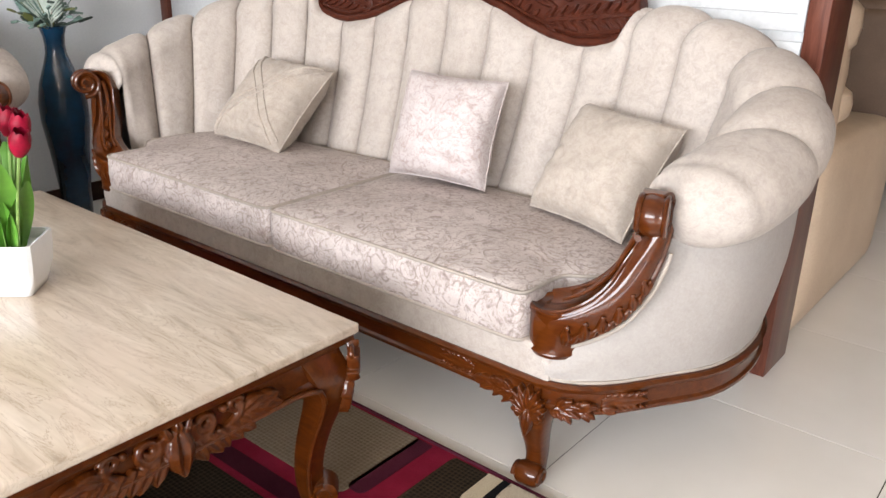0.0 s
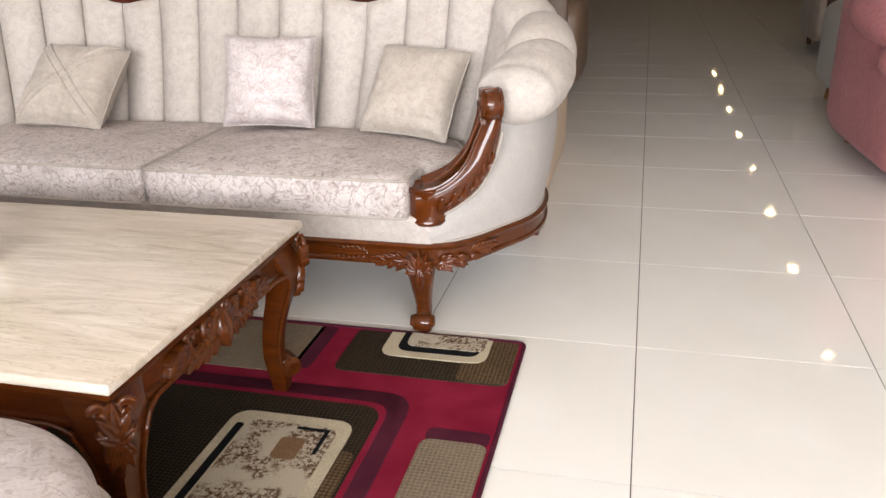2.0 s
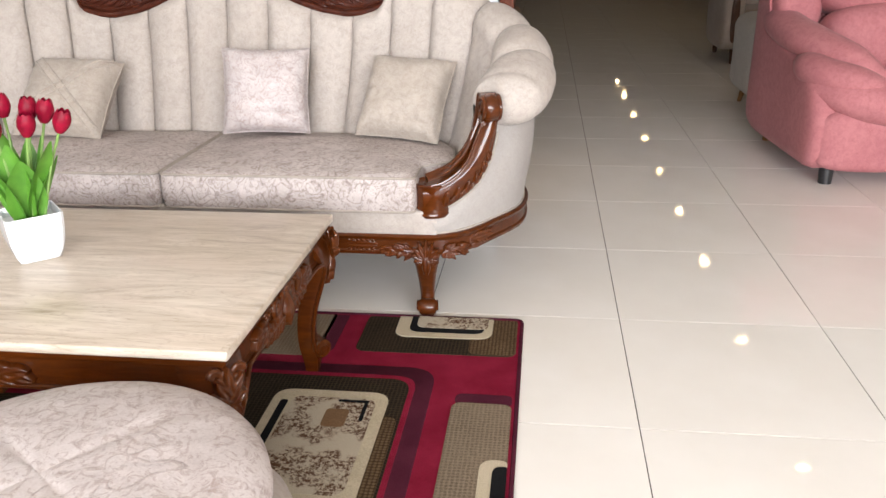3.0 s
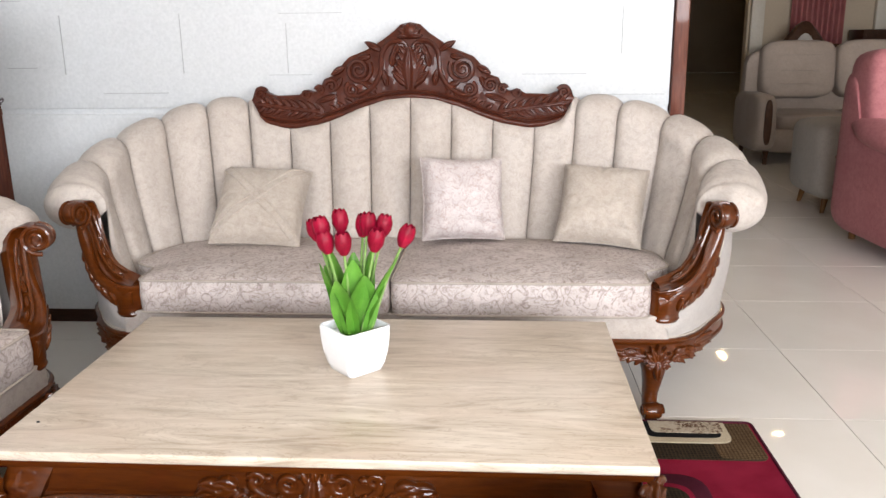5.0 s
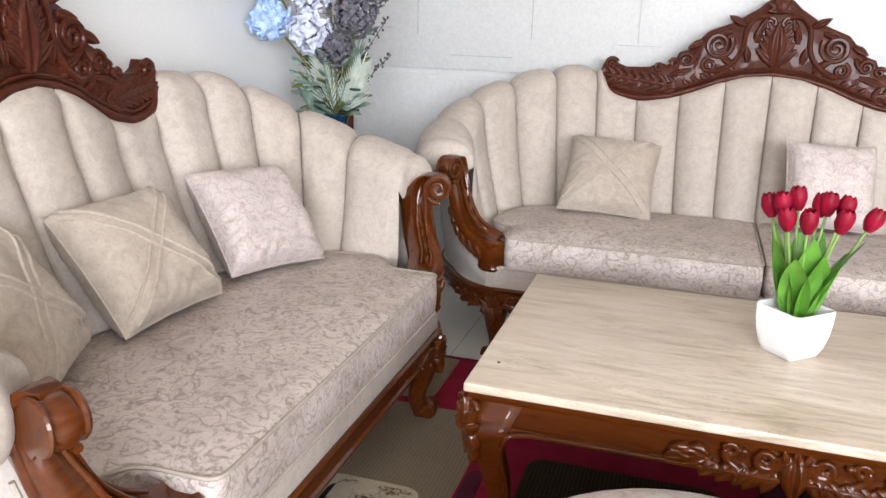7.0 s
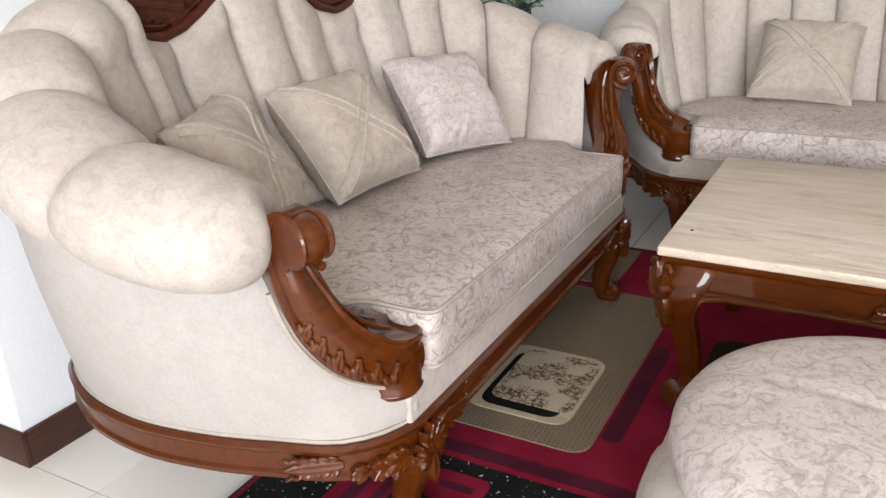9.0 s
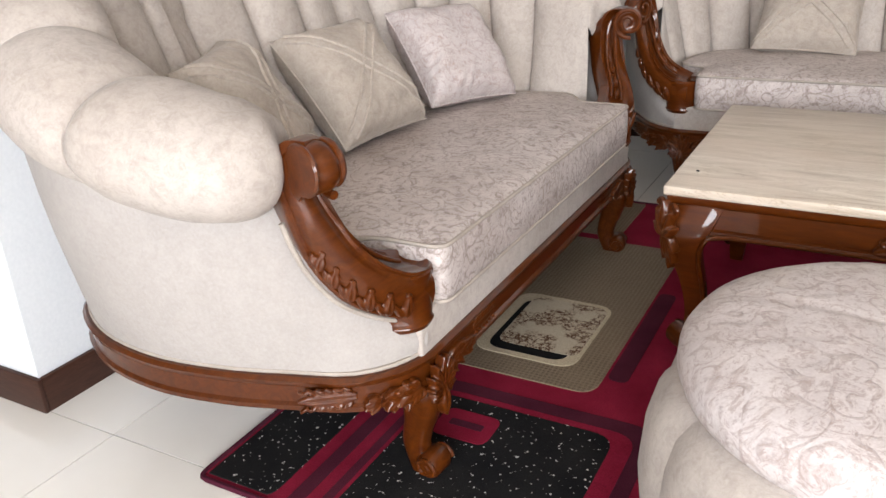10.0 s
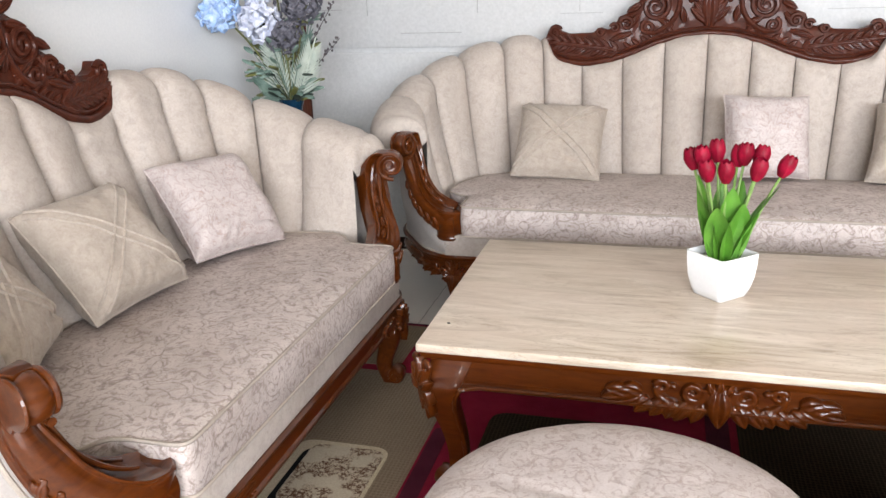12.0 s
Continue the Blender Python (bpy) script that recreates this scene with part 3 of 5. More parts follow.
def spiral(bm, c, r0, r1, turns, thick, ax, ay, steps=26, start=0.0):
    pts = []
    rad = []
    for k in range(steps + 1):
        t = k / steps
        a = start + 2 * math.pi * turns * t
        r = r0 + (r1 - r0) * t
        pts.append(c + ax * (r * math.cos(a)) + ay * (r * math.sin(a)))
        rad.append(thick * (1 - .35 * t))
    tube(bm, pts, rad, 6, up=tuple(ax.cross(ay)))


def cabriole(parent, base, d, top, knee, name="leg", mat=None, label=""):
    """A bowed leg that swells at the knee, narrows, and rolls out into a scroll foot in direction d."""
    d = Vector(d).normalized()
    s = Vector((-d.y, d.x, 0))
    o = Vector((base[0], base[1], 0))
    prof = [(0.00, 1.00, 1.00), (.010, .86, 1.0), (.014, .72, .84), (.008, .55, .70), (-.002, .40, .61), (-.006, .28, .56), (.0, .17, .56), (.010, .09, .60), (.014, .04, .60), (.012, .0, .54)]
    pts = spline([(p[0], p[1], p[2]) for p in prof], 22)
    rows = []
    for q in pts:
        r = knee * q.z
        c = o + d * q.x * (top / .22) ** .7 + Vector((0, 0, max(q.y, 0) * top + (-.008 if q.y < .02 and top > .3 else 0)))
        ring = []
        for k in range(16):
            a = 2 * math.pi * k / 16
            ca, sa = math.cos(a), math.sin(a)
            ring.append(c + d * math.copysign(abs(ca) ** .7, ca) * r + s * math.copysign(abs(sa) ** .7, sa) * r * .92)
        rows.append(ring)
    b = bmesh.new()
    vs = skin(b, rows, close_u=True)
    cap(b, vs[0]), cap(b, vs[-1])
    ob = part(name, b, mat or M_WOOD, parent, label)
    b = bmesh.new()
    f = o + d * (.016 * (top / .22) ** .7 + knee * .32) + Vector((0, 0, top * .14))
    rows = []
    for w, r in ((-.88, .25), (-.82, .5), (-.6, .6), (.6, .6), (.82, .5), (.88, .25)):
        rows.append([f + s * (w * knee * .72) + (d * math.cos(a) + Vector((0, 0, 1)) * math.sin(a)) * knee * r for a in (2 * math.pi * k / 14 for k in range(14))])
    vs = skin(b, rows, close_u=True)
    cap(b, vs[0]), cap(b, vs[-1])
    for sg in (-1, 1):
        spiral(b, f + s * (sg * knee * .68), knee * .5, knee * .12, 1.2, knee * .11, d, Vector((0, 0, 1)), 16)
    part("scroll_foot", b, mat or M_WOOD, ob)
    return ob


def sofa_leg(S, X, sg, Bh):
    x, y = sg * (X - .262), .035
    d = Vector((sg * .12, -1, 0)).normalized()
    leg = cabriole(S, (x, y), d, .222, .044)
    n = Vector((sg * .15, -1, 0)).normalized()
    b = bmesh.new()
    o = Vector((x + sg * .006, -.018, .196))
    # shell of leaves over the knee
    for a, L in ((-1.45, .042), (-1.1, .054), (-.72, .066), (-.36, .074), (0, .078), (.36, .074), (.72, .066), (1.1, .054), (1.45, .042)):
        leaf(b, o, (Vector((0, 0, 1)) * math.cos(a) + Vector((1, 0, 0)) * math.sin(a)), n, L * .9, .0105, .012, .8)
    leaf(b, o + n * .006 + Vector((0, 0, .012)), Vector((0, 0, -1)), n, .062, .015, .012)
    for k in (-1, 1):
        spiral(b, o + Vector((k * .024, 0, -.004)) + n * .008, .012, .003, 1.3, .005, Vector((k, 0, 0)), Vector((0, 0, 1)), 16)
    part("knee_carving", b, M_WOOD, leg, fuse=.0022)

    def along(q, outward):
        """Place, direction and normal on the rail, q metres from the leg."""
        if not outward:
            return Vector((x - sg * q, -.010, .226)), Vector((-sg, 0, 0)), Vector((0, -1, 0))
        q -= .018
        i, run = len(Bh) - 1, 0.0
        while run < q and i > 1:
            run += (Bh[i] - Bh[i - 1]).length
            i -= 1
        t = (Bh[i - 1] - Bh[i + 1]).normalized() if i + 1 < len(Bh) else (Bh[i - 1] - Bh[i]).normalized()
        nr = Vector((-t.y * -1, -t.x, 0)).normalized()
        p = Bh[i] + nr * .010
        return Vector((p.x * sg, p.y, .226)), Vector((t.x * sg, t.y, 0)), Vector((nr.x * sg, nr.y, 0))
    up = Vector((0, 0, 1))
    # leaf clusters spreading along the rail, each ending in a long feathered leaf
    for outward in (False, True):
        b = bmesh.new()
        for a, L, off in ((-.75, .06, .03), (-.3, .07, .03), (.2, .066, .035), (.6, .052, .05), (1.0, .036, .045), (-1.1, .04, .045), (.75, .036, .075), (.5, .034, .10), (-.85, .044, .065), (-.5, .05, .08), (.3, .05, .08), (-.7, .036, .10), (-.25, .042, .105), (.1, .04, .11)):
            p, t, nr = along(off, outward)
            leaf(b, p, (t * math.cos(a) + up * math.sin(a)).normalized(), nr, L * .76, .0105, .009, .9)
        p, t, nr = along(.032, outward)
        spiral(b, p - up * .014 + nr * .006, .014, .003, 1.3, .005, t, up, 14)
        p, t, nr = along(.082, outward)
        spiral(b, p + up * .010 + nr * .005, .012, .003, 1.3, .0045, t, -up, 14)
        p, t, nr = along(.145, outward)
        q = p + up * .016 - nr * .002
        leaf(b, q, t, nr, .10, .016, .005, .1)
        for j in range(6):
            for sgn in (-1, 1):
                leaf(b, q + t * (.008 + .015 * j) + up * (sgn * .012), (t * .85 + up * (sgn * .5)).normalized(), nr, .018, .004, .006, .2, 4)
        part("leaf_carving", b, M_WOOD, S, fuse=.0022)


CREST_LOW = [(0, .970), (.095, .961), (.18, .938), (.27, .901), (.355, .873), (.44, .859), (.50, .863), (.565, .879), (.60, .913), (.61, .956)]


def crest_bottom(x):
    for (a, p), (c, q) in zip(CREST_LOW, CREST_LOW[1:]):
        if x <= c:
            return p + (q - p) * (x - a) / (c - a)
    return CREST_LOW[-1][1]


def crown(S, sc, mid=0.0):
    """The carved crest on the back, with scrolls and leaves standing out of a shaped board."""
    top = [(0, 1.245), (.035, 1.238), (.07, 1.205), (.15, 1.152), (.235, 1.118), (.262, 1.088), (.295, 1.05), (.33, 1.038), (.345, 1.004), (.37, .988), (.40, .998), (.43, .978), (.52, .975), (.553, .988), (.565, 1.008), (.588, 1.008), (.603, .988), (.61, .958)]
    bot = CREST_LOW

    def f(tab, x):
        for (a, p), (c, q) in zip(tab, tab[1:]):
            if x <= c:
                return p + (q - p) * (x - a) / (c - a)
        return tab[-1][1]

    def yy(z):
        return .729 + .08 * (z - .85)
    n = 72
    front, back = [], []
    for i in range(-n, n + 1):
        x = .61 * i / n
        a, c = f(bot, abs(x)), max(f(top, abs(x)), f(bot, abs(x)) + .004)
        fr, bk = [], []
        for k in range(13):
            v = k / 12
            z = a + (c - a) * v
            relief = .012 * math.sin(math.pi * v) ** .5 + .004 * noise.noise(Vector((x * 38, z * 38, 2.0)))
            fr.append(Vector((x * sc + mid, yy(z) - relief, z)))
            bk.append(Vector((x * sc + mid, yy(z) + .035, z)))
        front.append(fr + list(reversed(bk)))
    b = bmesh.new()
    vs = skin(b, front, close_u=True)
    cap(b, vs[0]), cap(b, vs[-1])
    C = part("crest", b, M_CROWN, S, "dark mahogany crest carved with scrolls and leaves")
    b = bmesh.new()
    line = [Vector((.605 * k / 60 * sc + mid, 0, f(bot, abs(.605 * k / 60)) + .004)) for k in range(-60, 61)]
    for v in line:
        v.y = yy(v.z) - .012
    tube(b, line, .0125, 10)
    for v in line:
        v.z += .021
        v.y -= .001
    tube(b, line[4:-4], .0045, 6)
    part("lower_bead", b, M_CROWN, C)
    N = Vector((0, -1, 0))
    up = Vector((0, 0, 1))

    def P(x, z, o=.016):
        z += .012
        return Vector((x * sc + mid, yy(z) - o, z))
    b = bmesh.new()
    ball(b, P(0, 1.20), .03, .022, .03)
    for a in range(7):
        q = -1.6 + 3.2 * a / 6
        leaf(b, P(0, 1.185), (up * math.cos(q) + Vector((1, 0, 0)) * math.sin(q)).normalized(), N, .048, .013, .012, .6)
    acanthus(b, P(0, .985, .012), up, N, .16, .075, .013, 5)
    part("centre_carving", b, M_CROWN, C, fuse=.0022)
    for sg in (-1, 1):
        b = bmesh.new()
        X1 = Vector((sg, 0, 0))
        # long S scroll beside the centre leaf
        pts = spline([P(sg * .03, 1.165), P(sg * .075, 1.16), P(sg * .105, 1.12), P(sg * .112, 1.05), P(sg * .14, 1.0), P(sg * .19, .965), P(sg * .225, .965)], 30)
        tube(b, pts, .0095, 8)
        part("scroll_carving", b, M_CROWN, C)
        b = bmesh.new()
        spiral(b, P(sg * .222, .985), .026, .006, 1.6, .009, X1, -up, 28, -1.2)
        part("scroll_carving", b, M_CROWN, C)
        b = bmesh.new()
        spiral(b, P(sg * .03, 1.14), .022, .006, 1.3, .007, X1, up, 20, 1.4)
        part("scroll_carving", b, M_CROWN, C)
        b = bmesh.new()
        # round scroll of the shoulder
        spiral(b, P(sg * .195, 1.06), .050, .008, 2.1, .010, X1, up, 40, 2.6)
        part("scroll_carving", b, M_CROWN, C)
        b = bmesh.new()
        spiral(b, P(sg * .30, 1.0), .026, .006, 1.5, .008, X1, up, 24, .3)
        part("scroll_carving", b, M_CROWN, C)
        b = bmesh.new()
        spiral(b, P(sg * .345, .985, .012), .018, .005, 1.3, .007, X1, up, 18, .2)
        part("scroll_carving", b, M_CROWN, C)
        b = bmesh.new()
        spiral(b, P(sg * .40, .972, .012), .016, .004, 1.3, .007, X1, up, 18, 2.8)
        part("scroll_carving", b, M_CROWN, C)
        b = bmesh.new()
        spiral(b, P(sg * .572, .972, .012), .024, .005, 1.5, .009, -X1, up, 24, .4)
        part("scroll_carving", b, M_CROWN, C)
        b = bmesh.new()
        for x, z, a, L in ((.11, 1.13, .5, .07), (.15, 1.11, -.2, .06), (.25, 1.07, -.5, .06), (.26, 1.03, -1.0, .06), (.28, .965, -.3, .09), (.13, .985, .5, .07), (.09, 1.0, 1.4, .06), (.07, 1.07, 1.7, .06), (.06, 1.11, 1.9, .05)):
            leaf(b, P(sg * x, z, .008), (X1 * math.cos(a) + up * math.sin(a)).normalized(), N, L, .015, .013, .5)
        for k in range(8):
            x = .33 + .032 * k
            for a, dz in ((.75, .012), (-.5, .0), (.15, .006)):
                leaf(b, P(sg * x, .895 + .004 * k + dz, .008), (X1 * math.cos(a) + up * math.sin(a)).normalized(), N, .05, .010, .011, .5)
        for k in range(6):
            leaf(b, P(sg * (.13 + .03 * k), .965 - .012 * k, .006), (X1 * .8 + up * .6).normalized(), N, .04, .010, .010, .5)
        part("leaf_carving", b, M_CROWN, C, fuse=.0022)


sofa(1.112, .84, 18, pose(-1.425, -.03, 0), "beige velvet three-seat sofa with channelled back and carved mahogany trim", "carved living room sofas", 1.015, 2)
sofa(.802, .588, 14, pose(-2.325, -1.05, 0, 0, 0, 90), "beige velvet two-seat sofa with channelled back and carved mahogany trim", "carved living room sofas", .69, 1)
# ---- more materials ----
M_POT = mottled("white_ceramic", (0.80, 0.81, 0.82), (0.84, 0.85, 0.86), 6, 0.25, 90, 0.03, 0.001, coat=0.4)
M_PETAL = mottled("tulip_petal", (0.13, 0.0012, 0.010), (0.30, 0.0035, 0.028), 26, 0.5, 180, 0.2, 0.001, spec=0.2)
M_LEAF = mottled("tulip_leaf", (0.062, 0.19, 0.018), (0.11, 0.28, 0.03), 14, 0.45, 90, 0.2, 0.001)
M_STEM = mottled("tulip_stem", (0.14, 0.26, 0.055), (0.22, 0.34, 0.10), 20, 0.5)
M_VASE = mottled("blue_black_glaze", (0.006, 0.010, 0.018), (0.006, 0.052, 0.115), 5.5, 0.22, 25, 0.15, 0.003, coat=0.6)
M_BLUE = mottled("pale_blue_petal", (0.22, 0.37, 0.66), (0.50, 0.63, 0.84), 40, 0.6)
M_LILAC = mottled("white_lilac_petal", (0.34, 0.38, 0.52), (0.66, 0.69, 0.78), 40, 0.6)
M_GREYFL = mottled("grey_lavender", (0.050, 0.050, 0.066), (0.145, 0.142, 0.172), 40, 0.7)
M_SAGE = mottled("sage_foliage", (0.085, 0.15, 0.125), (0.24, 0.33, 0.28), 24, 0.6)
M_OLIVE = mottled("olive_leaf", (0.09, 0.10, 0.025), (0.15, 0.16, 0.05), 18, 0.55)
M_PALEFAN = mottled("pale_fan_frond", (0.38, 0.44, 0.39), (0.55, 0.60, 0.54), 24, 0.6)
M_TWIG = mottled("dark_twig", (0.055, 0.045, 0.05), (0.09, 0.075, 0.08), 20, 0.8)
M_DKLEAF = mottled("dark_green_leaf", (0.012, 0.022, 0.016), (0.02, 0.035, 0.024), 20, 0.6)
M_PINK = velvet("pink_chenille", (0.385, 0.140, 0.150), (0.470, 0.190, 0.198), (0.29, 0.095, 0.102), 0.6)
M_GREYF = velvet("warm_grey_linen", (0.30, 0.24, 0.20), (0.37, 0.30, 0.25), (0.26, 0.21, 0.175), 0.6)
M_BEIGEL = mottled("beige_leather", (0.55, 0.42, 0.30), (0.62, 0.49, 0.36), 5, 0.42, 150, 0.15, 0.002)
M_TAUPE = mottled("brown_leather", (0.135, 0.082, 0.052), (0.18, 0.112, 0.072), 5, 0.5, 150, 0.15, 0.002)
M_TUFT = velvet("pale_grey_tufted", (0.40, 0.37, 0.34), (0.47, 0.44, 0.40), (0.35, 0.32, 0.29), 0.6)
M_BLACK = mottled("black_plastic", (0.012, 0.012, 0.013), (0.02, 0.02, 0.021), 20, 0.4)
M_OAK = wood("oak_legs", (0.16, 0.075, 0.028), (0.26, 0.13, 0.05), (8, 8, 1), 0.35, 0.2)
M_CURTAIN = mottled("rose_curtain", (0.26, 0.075, 0.075), (0.36, 0.13, 0.12), 4, 0.8)
M_CREAM = mottled("cream_paint", (0.55, 0.50, 0.42), (0.6, 0.55, 0.47), 2, 0.6)
M_DARKW = wood("dark_walnut", (0.045, 0.02, 0.012), (0.085, 0.04, 0.022), (3, 10, 10), 0.35, 0.2)
M_SHEET = mottled("bed_linen", (0.42, 0.38, 0.33), (0.5, 0.45, 0.4), 5, 0.8)


def pile(name, c0, c1, scale=9.0, dots=None, dot_scale=150.0, ribs=None):
    """Short woven pile; dots: a colour of flecks; ribs: fine woven rows."""
    m, nt, b = material(name)
    v = coords(nt)
    big = noise_tex(nt, v, scale, 4)
    tuft = noise_tex(nt, v, 420.0, 2)
    col = ramp(nt, big, [(0.3, c0), (0.7, c1)]).outputs[0]
    if dots:
        fl = noise_tex(nt, v, dot_scale, 2, 0.5)
        col = mix(nt, ramp(nt, fl, [(0.66, grey(0)), (0.70, grey(1))]).outputs[0], col, dots)
    height = tuft
    if ribs:
        w = node(nt, "ShaderNodeTexVoronoi", Scale=95.0, Randomness=0.15)
        nt.links.new(v, w.inputs["Vector"])
        col = mix(nt, ramp(nt, w.outputs["Distance"], [(0.25, grey(0.9)), (0.55, grey(0))]).outputs[0], ribs, col)
        height = w.outputs["Distance"]
    col = mix(nt, 0.5, col, ramp(nt, tuft, [(0.25, grey(0.2)), (0.75, grey(0.8))]).outputs[0], "OVERLAY")
    nt.links.new(col, b.inputs["Base Color"])
    b.inputs["Roughness"].default_value = 0.95
    b.inputs["Specular IOR Level"].default_value = 0.03
    bump(nt, height, 0.6, 0.003, b)
    return m


def speckled(name, ground, fleck):
    m, nt, b = material(name)
    v = coords(nt)
    cl = noise_tex(nt, v, 14.0, 3)
    fl = noise_tex(nt, v, 110.0, 5, 0.8)
    gate = ramp(nt, cl, [(0.44, grey(0)), (0.52, grey(1))]).outputs[0]
    f = ramp(nt, fl, [(0.48, grey(0)), (0.52, grey(1))]).outputs[0]
    col = mix(nt, mix(nt, 1.0, gate, f, "MULTIPLY"), ground, fleck)
    col = mix(nt, 0.4, col, ramp(nt, noise_tex(nt, v, 420.0, 2), [(0.25, grey(0.25)), (0.75, grey(0.75))]).outputs[0], "OVERLAY")
    nt.links.new(col, b.inputs["Base Color"])
    b.inputs["Roughness"].default_value = 0.95
    b.inputs["Specular IOR Level"].default_value = 0.1
    bump(nt, noise_tex(nt, v, 420.0, 2), 0.6, 0.003, b)
    return m


M_RUGRED = pile("crimson_pile", (0.160, 0.009, 0.024), (0.225, 0.016, 0.038))
M_RUGPLUM = pile("plum_pile", (0.055, 0.011, 0.022), (0.085, 0.018, 0.032))
M_RUGBLACK = pile("black_pile", (0.010, 0.010, 0.011), (0.018, 0.017, 0.017), 9, (0.55, 0.53, 0.5), 95.0)
M_RUGDARK = pile("dark_brown_weave", (0.011, 0.009, 0.007), (0.018, 0.014, 0.010), 9, None, 150, (0.042, 0.030, 0.019))
M_RUGBROWN = pile("brown_weave", (0.10, 0.065, 0.035), (0.15, 0.10, 0.055), 9, None, 150, (0.05, 0.03, 0.017))
M_RUGTAN = pile("tan_weave", (0.125, 0.092, 0.062), (0.165, 0.125, 0.086), 9, None, 150, (0.21, 0.165, 0.118))
M_RUGCREAM = pile("cream_pile", (0.42, 0.36, 0.255), (0.49, 0.42, 0.31))
M_RUGBAR = pile("plain_black_pile", (0.009, 0.009, 0.010), (0.015, 0.015, 0.015))
M_RUGSPECK = speckled("speckled_pile", (0.43, 0.37, 0.285), (0.10, 0.052, 0.03))
M_RUGSQ = pile("mid_brown_pile", (0.15, 0.085, 0.045), (0.20, 0.12, 0.065))


# ---- partition panels and the picture ----
def groove(x0, x1, z0, z1):
    b = bmesh.new()
    box(b, x0, x1, WY + .0165, WY + .0195, z0, z1)
    return b


b = bmesh.new()
for x0, x1, z0, z1 in ((WX + .075, -.43, .0, .90), (WX + .075, -.43, .924, CEIL)):
    box(b, x0, x1, WY + .006, WY + .019, z0, z1, .002)
structure("wall_board", b, M_PANEL, "smooth white lacquered boards with a seam at dado height", "wall panel")
b = bmesh.new()
for x0, x1, z0, z1 in ((-2.69, -2.42, .982, .985), (-3.08, -2.955, 1.085, 1.088), (-2.84, -2.838, 1.06, 1.29), (-2.35, -2.348, 1.06, 1.29), (-1.925, -1.923, 1.06, 1.25), (-2.0, -1.83, 1.05, 1.052),
                       (-1.95, -1.70, 1.285, 1.287), (-1.0, -.75, 1.045, 1.047), (-.62, -.618, 1.12, 1.3), (-2.45, -2.2, 1.345, 1.347), (-3.1, -2.99, 1.345, 1.347), (-.72, -.45, .965, .967), (-1.1, -.9, 1.285, 1.287)):
    box(b, x0, x1, WY + .003, WY + .0065, z0, z1)
structure("trim_screen", b, M_LINE, "thin raised lines of the white wall panels", "trim")
PF = thing("picture_frame", pose(WX, -.35, 1.18), "dark brown wooden frame hung on the white wall", "picture frame")
for nm, x0, x1, z0, z1 in (("bottom_bar", -.44, .44, 0, .04), ("top_bar", -.44, .44, .66, .70), ("side_bar", -.44, -.40, .041, .659), ("side_bar", .40, .44, .041, .659)):
    b = bmesh.new()
    box(b, .001, .025, x0, x1, z0, z1, .004)
    part(nm, b, M_SKIRT, PF)
b = bmesh.new()
box(b, .001, .012, -.399, .399, .041, .659)
part("canvas", b, M_TAN, PF)


# ---- coffee table ----
T = thing("coffee_table", pose(-1.43, -.717, .008), "carved mahogany coffee table with a polished travertine top", "coffee table")
b = bmesh.new()
box(b, -.63, .63, -.382, .382, .412, .432, .004, 3)
part("tabletop", b, M_STONE, T, "cream travertine slab")
b = bmesh.new()
prof = [(.0, .322), (.014, .322), (.018, .328), (.016, .336), (.010, .34), (.010, .385), (.016, .39), (.026, .393), (.030, .40), (.030, .411), (.0, .411)]
hx, hy = .592, .342
rows = []
for cx, cy in ((-1, -1), (1, -1), (1, 1), (-1, 1)):
    rows.append([Vector((cx * (hx + o), cy * (hy + o), z)) for o, z in prof])
skin(b, rows, close_u=True, close_v=True)
part("apron", b, M_WOOD, T)
LEG = [(.411, .010, .100), (.385, .014, .098), (.350, .026, .094), (.330, .030, .090), (.312, .030, .078), (.285, .025, .066), (.250, .014, .057), (.205, .000, .050), (.150, -.011, .045), (.100, -.014, .043), (.065, -.010, .044), (.035, -.006, .043), (.012, -.009, .038), (-.001, -.011, .034)]


def leg_at(z):
    """How far the leg stands out at a height, and how wide it is."""
    for (a, p, w), (c, q, v) in zip(LEG, LEG[1:]):
        if z >= c:
            f = (a - z) / (a - c)
            return p + (q - p) * f, w + (v - w) * f
    return LEG[-1][1:]


